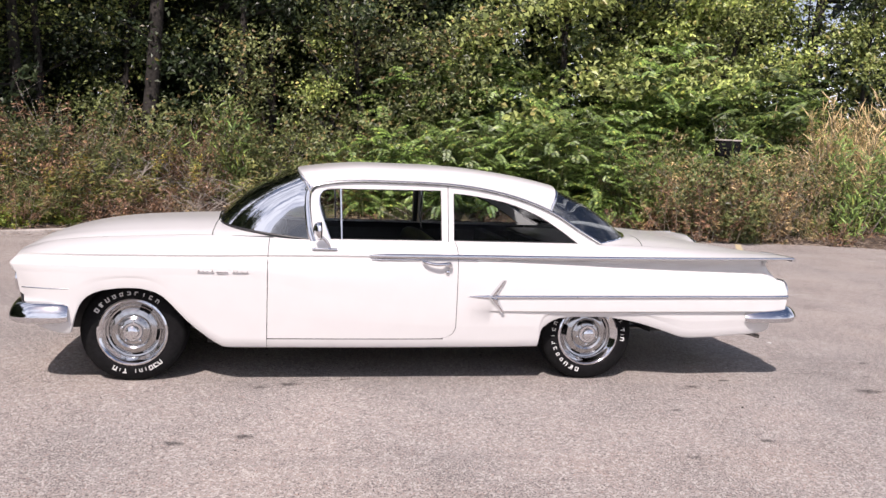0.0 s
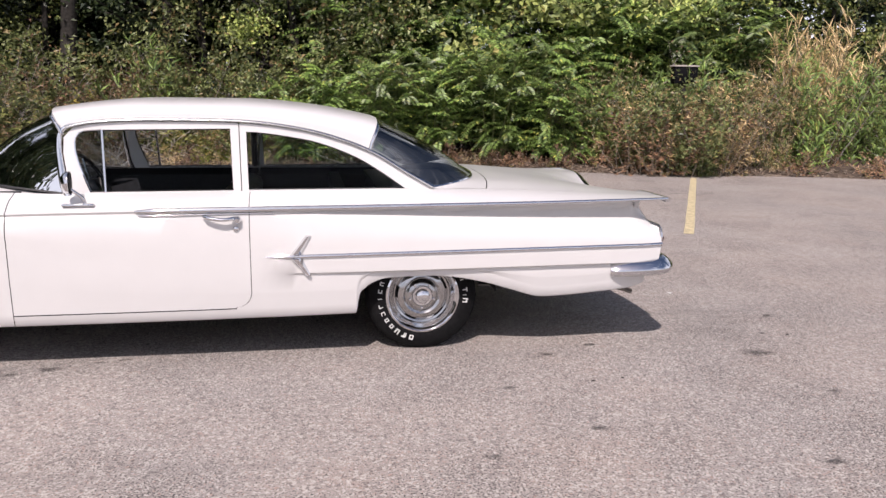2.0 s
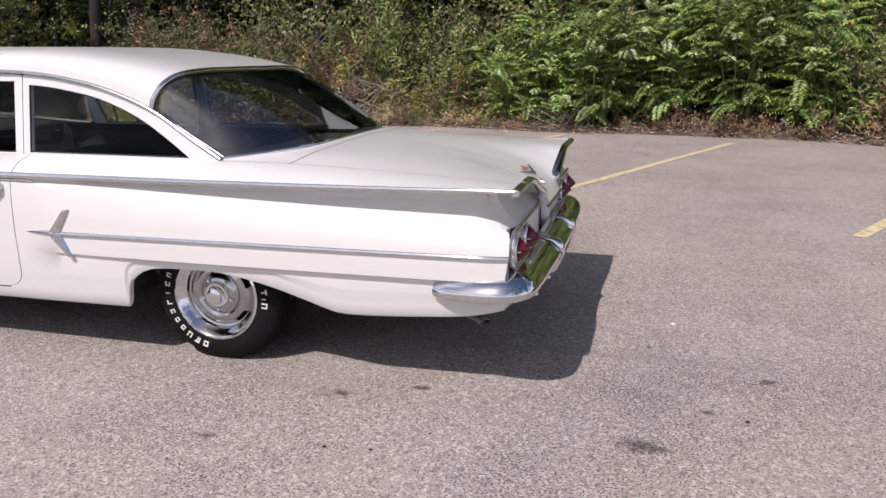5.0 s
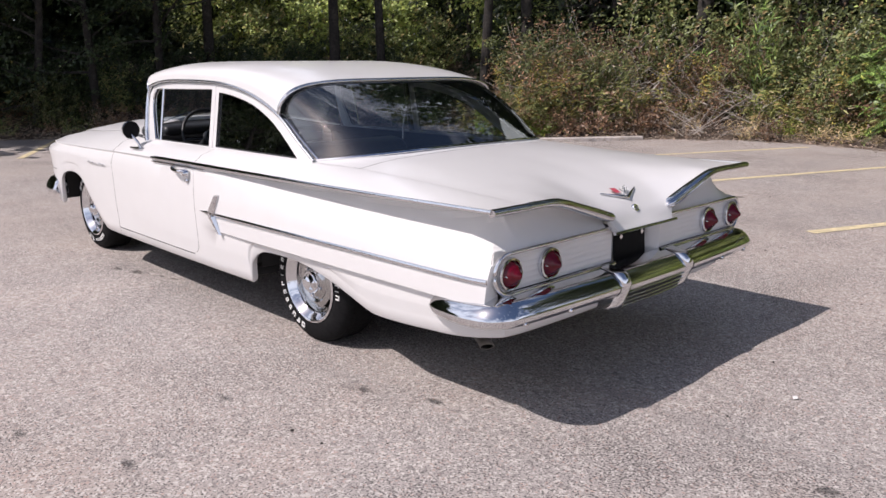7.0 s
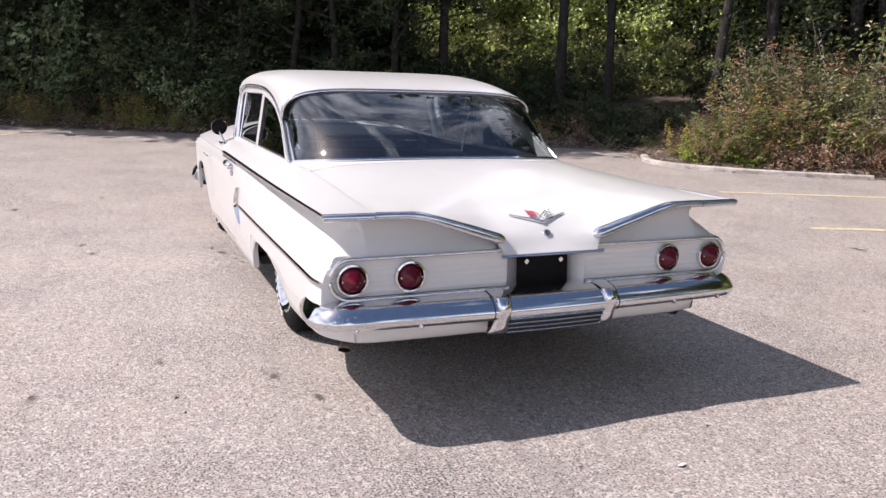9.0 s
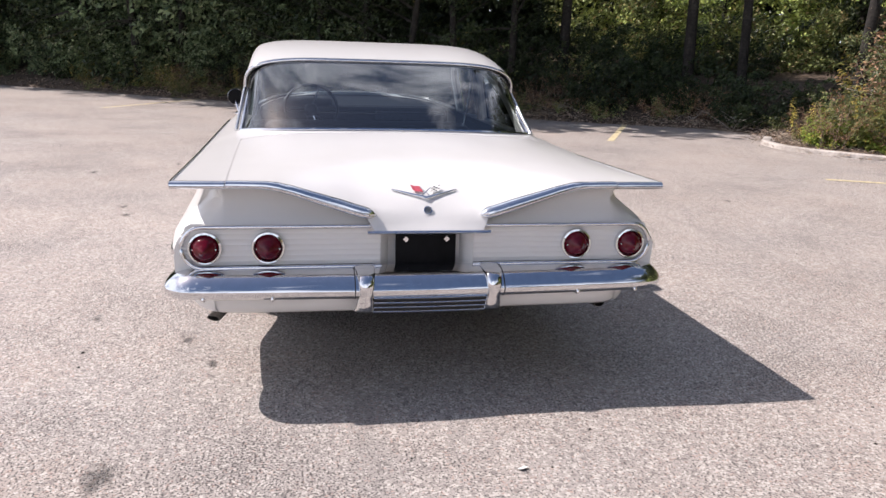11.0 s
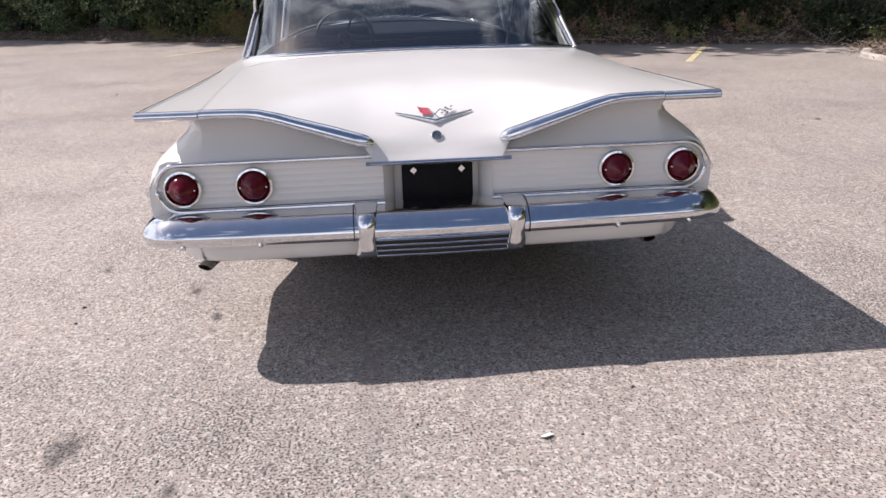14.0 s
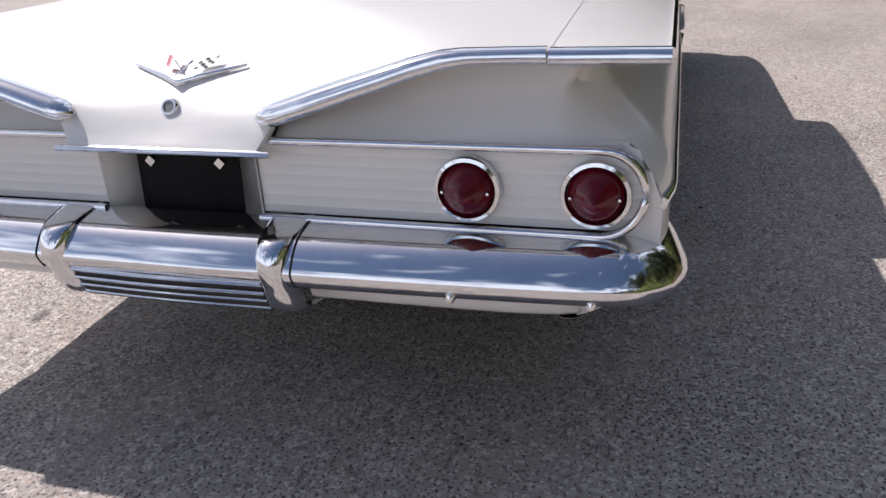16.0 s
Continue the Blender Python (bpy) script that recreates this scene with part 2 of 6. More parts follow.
# ---- ground ----
def asphalt_material():
    m = bpy.data.materials.new("asphalt")
    m.use_nodes = True
    n, l = m.node_tree.nodes, m.node_tree.links
    b = n["Principled BSDF"]
    b.inputs["Roughness"].default_value = 0.85
    b.inputs["Specular IOR Level"].default_value = 0.3
    co = n.new("ShaderNodeTexCoord").outputs["Object"]

    def noise_at(scale, detail=4, rough=0.6):
        t = n.new("ShaderNodeTexNoise")
        t.inputs["Scale"].default_value, t.inputs["Detail"].default_value, t.inputs["Roughness"].default_value = scale, detail, rough
        l.new(co, t.inputs["Vector"])
        return t.outputs["Fac"]

    def ramp(v, a, b_, lo, hi):
        r = n.new("ShaderNodeMapRange")
        for i, q in enumerate((a, b_, lo, hi)):
            r.inputs[i + 1].default_value = q
        l.new(v, r.inputs[0])
        return r.outputs[0]

    def mix(f, a, b_, blend="MIX"):
        x = n.new("ShaderNodeMix")
        x.data_type, x.blend_type = "RGBA", blend
        for sock, q in ((x.inputs[0], f), (x.inputs[6], a), (x.inputs[7], b_)):
            if isinstance(q, (tuple, float, int)):
                sock.default_value = (*q, 1) if isinstance(q, tuple) else q
            else:
                l.new(q, sock)
        return x.outputs[2]

    def cells(scale):
        v = n.new("ShaderNodeTexVoronoi")
        v.inputs["Scale"].default_value = scale
        l.new(co, v.inputs["Vector"])
        c = n.new("ShaderNodeSeparateColor")
        l.new(v.outputs["Color"], c.inputs[0])
        return c.outputs

    # worn stones of several tints in dark binder
    sep, coarse = cells(125), cells(62)
    stone = mix(ramp(noise_at(0.45, 5), 0.40, 0.62, 0, 1), (0.407, 0.354, 0.317), (0.373, 0.340, 0.317))
    stone = mix(ramp(noise_at(1.1, 4), 0.54, 0.72, 0, 0.5), stone, (0.421, 0.335, 0.284))
    stone = mix(ramp(sep[0], 0.0, 1.0, 0, 0.42), stone, (0.222, 0.200, 0.189))
    stone = mix(ramp(coarse[1], 0.80, 0.86, 0, 0.6), stone, (0.567, 0.524, 0.482))
    stone = mix(ramp(sep[1], 0.88, 0.91, 0, 0.7), stone, (0.624, 0.586, 0.543))
    stone = mix(ramp(sep[2], 0.95, 0.96, 0, 0.5), stone, (0.397, 0.246, 0.199))
    stone = mix(ramp(coarse[2], 0.90, 0.92, 0, 0.45), stone, (0.114, 0.104, 0.102))
    # open pores between the stones, thicker in worn patches
    wear = n.new("ShaderNodeMath")
    wear.operation = "MULTIPLY_ADD"
    l.new(noise_at(0.8, 6, 0.65), wear.inputs[0])
    wear.inputs[1].default_value = -0.28
    pores = n.new("ShaderNodeMath")
    l.new(noise_at(105, 3, 0.6), wear.inputs[2])
    pores.operation = "ADD"
    l.new(wear.outputs[0], pores.inputs[0])
    pores.inputs[1].default_value = 0.130
    pit = ramp(pores.outputs[0], 0.385, 0.45, 0.95, 0)
    stone = mix(pit, stone, (0.055, 0.05, 0.05))
    stone = mix(ramp(noise_at(0.3, 6), 0.5, 0.68, 0, 0.12), stone, (0.20, 0.187, 0.18))
    # faint streaks where wheels have run
    drag = n.new("ShaderNodeMapping")
    drag.inputs["Rotation"].default_value = (0, 0, radians(28))
    drag.inputs["Scale"].default_value = (0.35, 3.2, 1.0)
    l.new(co, drag.inputs[0])
    streak = n.new("ShaderNodeTexNoise")
    streak.inputs["Scale"].default_value, streak.inputs["Detail"].default_value = 1.0, 5
    l.new(drag.outputs[0], streak.inputs["Vector"])
    stone = mix(ramp(streak.outputs["Fac"], 0.58, 0.72, 0, 0.22), stone, (0.19, 0.178, 0.17))
    l.new(stone, b.inputs["Base Color"])
    bp = n.new("ShaderNodeBump")
    bp.inputs["Strength"].default_value, bp.inputs["Distance"].default_value = 0.45, 0.005
    l.new(pores.outputs[0], bp.inputs["Height"])
    l.new(bp.outputs[0], b.inputs["Normal"])
    return m


ASPHALT = asphalt_material()
YELLOW = material("road_yellow", (0.74, 0.63, 0.38), 0.8, 0, 0, (60, 0.75, 1.05), (90, 0.3, 0.002), second=(14, (0.25, 0.22, 0.17), 0.6))
CONCRETE = material("kerb_concrete", (0.58, 0.53, 0.49), 0.9, 0, 0, (25, 0.75, 1.05), (60, 0.4, 0.003), second=(3, (0.25, 0.22, 0.19), 0.6))
SOIL = material("leaf_soil", (0.06, 0.043, 0.032), 0.95, 0, 0, (35, 0.5, 1.5), (25, 0.9, 0.02), second=(9, (0.17, 0.125, 0.09), 0.8))


def stain_material():
    """A dark stain that fades out unevenly towards its rim."""
    m = material("oil_spot", (0.07, 0.066, 0.064), 0.7, 0, 0, (60, 0.6, 1.4))
    n, l = m.node_tree.nodes, m.node_tree.links
    co = n.new("ShaderNodeTexCoord")
    d, t, add, r, tr, mx = (n.new(k) for k in ("ShaderNodeVectorMath", "ShaderNodeTexNoise", "ShaderNodeMath", "ShaderNodeMapRange", "ShaderNodeBsdfTransparent", "ShaderNodeMixShader"))
    d.operation = "DISTANCE"
    d.inputs[1].default_value = (0.5, 0.5, 0.0)
    flat = n.new("ShaderNodeVectorMath")
    flat.operation = "MULTIPLY"
    flat.inputs[1].default_value = (1, 1, 0)
    l.new(co.outputs["Generated"], flat.inputs[0])
    l.new(flat.outputs[0], d.inputs[0])
    t.inputs["Scale"].default_value, t.inputs["Detail"].default_value = 28, 6
    l.new(co.outputs["Object"], t.inputs["Vector"])
    add.operation = "MULTIPLY_ADD"
    l.new(t.outputs["Fac"], add.inputs[0])
    add.inputs[1].default_value = 0.9
    l.new(d.outputs["Value"], add.inputs[2])
    for i, q in enumerate((0.52, 0.86, 0.55, 0.0)):
        r.inputs[i + 1].default_value = q
    l.new(add.outputs[0], r.inputs[0])
    l.new(r.outputs[0], mx.inputs[0])
    l.new(tr.outputs[0], mx.inputs[1])
    l.new(n["Principled BSDF"].outputs[0], mx.inputs[2])
    l.new(mx.outputs[0], n["Material Output"].inputs[0])
    return m


SPOT = stain_material()

# the lot's edge, from behind the rear right round to the far left
EDGE = through_points([(64, -20, 0), (36, -6, 0), (23, 2, 0), (15, 6.8, 0), (11.6, 8.7, 0), (9.6, 9.15, 0), (7.7, 9.6, 0), (5.9, 10.3, 0), (3.8, 10.7, 0), (1.7, 10.6, 0), (-0.2, 11.0, 0), (-1.8, 11.0, 0), (-3.2, 10.0, 0),
                       (-4.4, 8.3, 0), (-5.4, 7.55, 0), (-6.55, 7.7, 0), (-7.5, 8.4, 0), (-8.7, 8.1, 0), (-10.3, 4.8, 0), (-14, -2.1, 0), (-16.7, -6.0, 0), (-19, -9.6, 0), (-28, -25, 0), (-46, -58, 0)], 160)


def rise(d):
    """Height of the bank at d metres behind the edge."""
    return float(np.interp(d, [0, 0.3, 1.0, 2.5, 5, 12, 60, 600], [0.05, 0.10, 0.28, 0.75, 1.2, 1.6, 2.2, 2.2]))


def outward(i):
    a, b = EDGE[max(i - 1, 0)], EDGE[min(i + 1, len(EDGE) - 1)]
    t = (b - a).normalized()
    return Vector((t.y, -t.x, 0))


asphalt = mesh("ground", [(-700, -700, 0), (700, -700, 0), (700, 700, 0), (-700, 700, 0)], [(0, 1, 2, 3)], ASPHALT, None, smooth=0)
tagged(asphalt, "pale worn asphalt of the car park", "ground", kind="structure")
rows = []
for d in (0.0, 0.12, 0.3, 0.6, 1.0, 1.6, 2.5, 3.7, 5, 8, 12, 25, 60, 300):
    rows.append([EDGE[i] + outward(i) * (d + (0.15 * noise.noise(EDGE[i] * 0.9) if d < 3 else 0)) + Vector((0, 0, rise(d) * (1 + 0.35 * noise.noise(EDGE[i] * 0.4 + Vector((d, 0, 0)))) - (0.06 if d == 0 else 0)))
                 for i in range(len(EDGE))])
bank = sheet("bank", rows, SOIL, None, smooth=60)
tagged(bank, "bank of dry soil and leaf litter behind the lot", "bank", kind="structure")


def strip(name, a, b, width, label):
    """A painted line, laid a few millimetres above the asphalt."""
    a, b = Vector((*a, 0.004)), Vector((*b, 0.004))
    side = Vector((-(b - a).y, (b - a).x, 0)).normalized() * width / 2
    n = 24
    v, f = [], []
    rnd = random.Random(len(name) + int(a.x * 10))
    for i in range(n + 1):
        p = a.lerp(b, i / n)
        v += [p + side * (1 + 0.06 * rnd.uniform(-1, 1)), p - side * (1 + 0.06 * rnd.uniform(-1, 1))]
    f = [(2 * i, 2 * i + 1, 2 * i + 3, 2 * i + 2) for i in range(n)]
    return tagged(mesh(name, v, f, YELLOW, None, smooth=0), label, "road marking", "parking lines", "structure")


for a, b in (((5.06, 2.80), (8.25, 8.9)), ((2.25, 3.74), (4.65, 9.7)), ((-0.16, 5.02), (1.85, 10.3)), ((-2.62, 6.0), (-0.55, 10.6)),
             ((-6.51, 4.76), (-9.60, 6.37)), ((-8.6, 0.58), (-11.9, 2.3)), ((-11.34, -4.33), (-15.3, -2.25))):
    strip("parking_line", Vector(a), Vector(b), 0.11, "faded yellow parking line painted on the asphalt")

# kerb round the planted corner
kerb_line = through_points([(-3.3, 9.8, 0.0), (-4.4, 8.25, 0.0), (-5.4, 7.5, 0.0), (-6.2, 7.5, 0.0), (-6.9, 7.95, 0.0)], 60)
v, f = sweep(kerb_line, [(-0.075, -0.06), (0.075, -0.06), (0.07, 0.055), (0.045, 0.075), (-0.06, 0.075), (-0.075, 0.06)])
tagged(mesh("kerb", v, f, CONCRETE, None, smooth=40), "low pale concrete kerb round the planted corner", "kerb", kind="structure")

def blot(x, y, r, seed):
    rnd = random.Random(seed)
    k = 22
    ph = [rnd.uniform(0, 6.28) for _ in range(4)]
    v = [(x, y, 0.0035)] + [(x + 1.7 * r * math.cos(2 * math.pi * i / k) * (1 + 0.25 * math.sin(3 * 2 * math.pi * i / k + ph[0]) + 0.15 * math.sin(5 * 2 * math.pi * i / k + ph[1])),
                             y + r * math.sin(2 * math.pi * i / k) * (1 + 0.25 * math.sin(2 * 2 * math.pi * i / k + ph[2])), 0.0035) for i in range(k)]
    return tagged(mesh("oil_spot", v, [(0, i + 1, (i + 1) % k + 1) for i in range(k)], SPOT, None, smooth=0), "dark oil spot on the asphalt", "oil spot", "oil spots")


for i, (x, y, r) in enumerate(((-0.52, -0.94, 0.035), (-0.71, -1.0, 0.025), (-0.16, -0.83, 0.02), (-0.3, -0.86, 0.015), (2.2, -1.05, 0.03), (-0.73, -1.89, 0.03), (-1.06, -1.97, 0.03),
                                (-1.26, 3.86, 0.03), (-2.97, -2.63, 0.05), (1.6, -2.3, 0.02), (3.0, -2.55, 0.025),
                                (3.47, -1.19, 0.045), (3.72, -0.83, 0.02), (2.52, -0.91, 0.025), (4.0, -0.44, 0.025), (1.86, -1.55, 0.02), (0.77, 4.57, 0.05), (0.99, 5.02, 0.04), (-3.6, -1.83, 0.035),
                                (2.15, -2.09, 0.02), (3.52, -1.83, 0.02))):
    blot(x, y, r * 1.5, i)
chip = mesh("paper_scrap", [(3.583, 0.256, 0.004), (3.60, 0.222, 0.004), (3.617, 0.232, 0.010), (3.60, 0.265, 0.007), (3.60, 0.243, 0.006)], [(0, 1, 4), (1, 2, 4), (2, 3, 4), (3, 0, 4)], LETTER, None, smooth=0)
tagged(chip, "small pale scrap lying on the asphalt", "litter")

# ---- the car ----
car = empty("car", (0, 0, 0), "white two-door sedan with tail fins and chrome trim, parked on asphalt", "car")
LEFT, RIGHT = -1, 1
WHEEL_R, AXLE = 0.325, 1.511
mid = lambda a, b, t=0.5: a + (b - a) * t

z_bottom = spline([-2.2, -1.9, -1.87, -1.845, -1.80, -1.72, -1.61, -1.51, -1.41, -1.31, -1.16, -0.99, -0.93, -0.67, 1.115, 1.122, 1.135, 1.17, 1.23,
                   1.33, 1.53, 1.68, 1.87, 2.02, 2.125, 2.165, 2.21, 2.34, 2.62, 2.93],
                  [0.40, 0.335, 0.34, 0.42, 0.52, 0.59, 0.62, 0.628, 0.62, 0.58, 0.42, 0.28, 0.252, 0.25, 0.262, 0.28, 0.36, 0.41, 0.45,
                   0.468, 0.472, 0.46, 0.42, 0.374, 0.340, 0.330, 0.327, 0.331, 0.352, 0.37])
z_ridge = spline([-2.2, -0.9, -0.3, 0.5, 0.85, 2.93], [0.722, 0.722, 0.61, 0.517, 0.512, 0.53])
z_spear = spline([-2.2, -0.9, -0.3, 0.5, 0.85, 2.93], [0.755, 0.755, 0.68, 0.60, 0.605, 0.632])
z_pod = spline([-2.2, -1.9, -0.9, 0.0, 0.54, 1.07, 1.67, 2.3, 2.93], [0.765, 0.785, 0.80, 0.825, 0.842, 0.822, 0.79, 0.762, 0.745])
z_crease = spline([-2.2, -2.1, -1.6, -1.0, -0.68, 0.0, 0.5, 1.26, 2.07, 2.93], [0.806, 0.824, 0.833, 0.842, 0.85, 0.86, 0.866, 0.874, 0.884, 0.902])
y_crease = spline([-2.2, -1.6, -1.0, 0.0, 1.26, 2.93], [0.925, 0.955, 0.962, 0.972, 0.98, 0.99])
y_belt = spline([-2.2, -1.0, -0.68, -0.42, 0.55, 1.58, 1.8, 2.93], [0.70, 0.74, 0.79, 0.822, 0.826, 0.82, 0.79, 0.79])
z_belt = spline([-2.2, -2.05, -1.5, -1.0, -0.68, -0.42, 0.55, 1.58, 1.8, 2.4, 2.93], [0.82, 0.872, 0.925, 0.945, 0.942, 0.938, 0.945, 0.952, 0.948, 0.928, 0.903])
cove_depth = spline([-2.2, 0.55, 1.07, 1.67, 2.3, 2.93], [0, 0, 0.027, 0.054, 0.080, 0.102])
pod_out = spline([-2.2, 0.55, 0.85, 2.93], [0, 0, 0.012, 0.022])
ROW_END = [2.86, 2.88, 2.88, 2.88, 2.88, 2.885, 2.89, 2.90, 2.915, 2.912, 2.875, 2.80, 2.81, 2.935, 2.935, 2.932]
CORNER_R = [0, 0, 0, 0, 0, 0, 0.005, 0.012, 0.016, 0.03, 0.045, 0.045, 0.03, 0, 0, 0]
ROW_FRONT = [-2.12, -2.12, -2.12, -2.13, -2.13, -2.152, -2.172, -2.182, -2.195, -2.20, -2.20, -2.198, -2.195, -2.18, -2.192, -2.205]


def body_row(s):
    """The half section of the body at s: (half width, height) from the sill's inner lip up to the belt."""
    zb, z3, z4, z5, z7 = z_bottom(s), z_ridge(s), z_spear(s), z_pod(s), z_crease(s)
    po, co = pod_out(s), cove_depth(s)
    yb = 0.945 + 0.027 * max(0.0, min(1.0, (zb - 0.27) / 0.28))
    e = 0.981 - yb
    y7, y9, z9 = y_crease(s), y_belt(s), z_belt(s)
    cw = min(1.0, co / 0.03)
    z_deep = mid(z7 - 0.034 + 0.2 * min(0, co - 0.01), mid(z7, z5, 0.50), cw)
    rows = [(yb - 0.022, zb + 0.012), (yb, zb), (yb + 0.34 * e, zb + 0.012), (yb + 0.58 * e, zb + 0.058), (yb + 0.6 * e, zb + 0.064),
            (yb + 0.94 * e, mid(zb + 0.064, z3 - 0.012)), (0.982 - po * 0.2, z3 - 0.012), (0.982 + po, z3), (0.986 + po, z4),
            (0.984 + po * 0.7, mid(z4, z5, 0.5)), (0.975 - co * 0.12, z5 - 0.008), (0.970 - co, z_deep), (y7 - 0.008 - co * mid(1, 0.86, cw), z7 - mid(0.014, 0.026, cw)),
            (y7, z7), (mid(y7, y9, 0.45), mid(z7, z9, 0.58) + 0.006), (y9, z9)]
    nose = 1 - 0.075 * max(0.0, (-1.72 - s) / 0.47) ** 2.6
    tail = 1 - 0.12 * max(0.0, (s - 2.62) / 0.31) ** 2.5
    return [(y * nose * (tail if k <= 6 else 1), z) for k, (y, z) in enumerate(rows)]


def body_point(s, k, side):
    rows = body_row(s)
    y, z = rows[int(k)]
    if k != int(k):
        y, z = mid(y, rows[int(k) + 1][0], k - int(k)), mid(z, rows[int(k) + 1][1], k - int(k))
        k = int(k)
    x = s
    if s > 2.5:
        x = 2.5 + (s - 2.5) * (ROW_END[k] - 2.5) / 0.43
    if s < -1.75:
        x = -1.75 + (s + 1.75) * (ROW_FRONT[k] + 1.75) / -0.44
    # the tail's corner is rounded
    r = CORNER_R[k]
    if s > 2.80 and r:
        a = (s - 2.80) / 0.13 * math.pi / 2
        y -= r * (1 - math.cos(a))
        x += (s - 2.80) / 0.13 * 0.0 + r * 0.25 * math.sin(a) - r * 0.25 * (s - 2.80) / 0.13
    # the door's lower rear corner is rounded
    h = max(0.0, z - 0.322)
    if -0.2 < s < 1.0 and h < 0.085:
        x -= (0.085 - math.sqrt(0.085**2 - (0.085 - h) ** 2)) * math.exp(-(((s - 0.548) / 0.14) ** 2))
    return (x, side * y, z)


def stations(a, b):
    """Section places between a and b: evenly, and close together where the wheel arches turn steeply."""
    s = [a, b] + list(np.arange(math.ceil(a / 0.045) * 0.045, b, 0.045))
    s += [q for q in (-1.895, -1.872, -1.868, -1.862, -1.855, -1.845, -1.83, -1.815, -1.8, -1.78, -1.75, -1.66, 1.113, 1.116, 1.119, 1.1225,
                      1.126, 1.13, 1.136, 1.145, 1.155, 1.185, 1.205, 1.28, 2.81, 2.83, 2.85, 2.87, 2.885, 2.9, 2.91, 2.92) if a < q < b]
    s = sorted(s)
    return [q for i, q in enumerate(s) if i == 0 or q - s[i - 1] > 0.0015]


def body_panel(name, a, b, k0, k1, side, label=""):
    places = stations(a, b)
    ks = [*range(k0, 5), 4.04, 4.1, 4.18, 4.3, 4.45, 4.65, 4.85, *range(5, k1 + 1)] if k1 == 15 else list(range(k0, k1 + 1))
    grid = [[body_point(s, k, side) for s in places] for k in ks]
    k0 -= len(ks) - (k1 + 1 - k0)
    if k1 == 15 and a > 0.5:
        fine = [through_points([body_point(s, k, side) for k in range(8, 14)], 16) for s in places]
        grid = grid[:8 - k0] + [[f[i] for f in fine] for i in range(16)] + grid[14 - k0:]
    return sheet(name, grid, PAINT, car, label, flip=side > 0, smooth=38)


doors = {}
for side in (LEFT, RIGHT):
    body_panel("front_fender", -2.19, -0.6745, 0, 15, side)
    doors[side] = body_panel("door", -0.6705, 0.546, 4, 15, side, "long white front door panel")
    body_panel("rocker_panel", -0.6715, 0.55, 0, 3, side)
    body_panel("quarter_panel", 0.55, 2.93, 0, 15, side, "white rear quarter with a flared fin and a bullet-shaped bulge")

# bonnet, scuttle and boot lid
z_hood = spline([-2.2, -2.17, -2.12, -2.04, -1.92, -1.75, -1.4, -0.98], [0.815, 0.85, 0.885, 0.918, 0.95, 0.982, 1.012, 1.03])


def hood_point(s, u):
    """u from -1 to 1 across."""
    y0, z0, z1 = y_belt(s) - 0.004, z_belt(s), z_hood(s)
    a = abs(u)
    bow = 0.035 * (1 - u * u) * max(0.0, (-1.75 - s) / 0.44)
    x = s if s > -1.75 else -1.75 + (s + 1.75) * 1.03
    return (x - bow, u * y0, z0 + (z1 - z0) * (1 - a**3.2) + 0.006 * math.exp(-(((a - 0.93) / 0.05) ** 2)))


us = np.linspace(-1, 1, 25)


def hood_row(u):
    tip = Vector(hood_point(-2.19, u))
    return [tip + Vector((0.03, 0, -0.16)), tip + Vector((0.0, 0, -0.08)), tip + Vector((-0.004, 0, -0.03))] + [hood_point(s, u) for s in np.linspace(-2.19, -1.045, 28)]


sheet("hood", [hood_row(u) for u in us], PAINT, car, "broad white bonnet", smooth=38)

COWL_T = np.linspace(0, 1, 7)
LID_Z = [(0.79, spline([1.5, 1.8, 2.4, 2.93], [0.952, 0.948, 0.928, 0.903])),
         (0.64, spline([1.5, 1.83, 2.4, 2.93], [0.985, 0.978, 0.943, 0.90])),
         (0.43, spline([1.5, 1.83, 2.4, 2.75, 2.93], [1.0, 0.993, 0.952, 0.903, 0.845])),
         (0.22, spline([1.5, 1.83, 2.3, 2.6, 2.8, 2.93], [1.005, 1.0, 0.965, 0.918, 0.853, 0.782])),
         (0.11, spline([1.5, 1.83, 2.25, 2.55, 2.75, 2.88, 2.93], [1.006, 1.002, 0.97, 0.927, 0.872, 0.806, 0.765])),
         (0.0, spline([1.5, 1.83, 2.2, 2.5, 2.7, 2.86, 2.93], [1.007, 1.003, 0.975, 0.933, 0.887, 0.822, 0.755]))]


def deck_z(s, y):
    return float(spline([-q for q, _ in LID_Z], [f(s) for _, f in LID_Z])(-abs(y)))


LID_Y = [0.7885, 0.75, 0.715, 0.68, 0.64, 0.60, 0.55, 0.5, 0.45, 0.4, 0.35, 0.3, 0.26, 0.22, 0.18, 0.14, 0.10, 0.05]
LID_Y = LID_Y + [0.0] + [-y for y in reversed(LID_Y)]


def lid_rows(y):
    a = abs(y)
    row = [(s, y, deck_z(s, y)) for s in [*np.linspace(1.955 - 0.06 * (a / 0.79) ** 4, 2.6, 18), *np.linspace(2.64, 2.93, 10)]]
    if a <= 0.25:
        z = row[-1][2]
        row += [(2.946, y, mid(z, 0.715, 0.5)), (2.958, y, 0.728), (2.966, y, 0.718), (2.962, y, 0.712), (2.93, y, 0.712)]
    else:
        z = row[-1][2]
        row += [(2.934, y, z - 0.004), (2.934, y, z - 0.008), (2.932, y, z - 0.012), (2.928, y, z - 0.014), (2.92, y, z - 0.016)]
    return row


trunk_lid = sheet("trunk_lid", [lid_rows(y) for y in LID_Y], PAINT, car, "white gull-winged boot lid", flip=True, smooth=38)

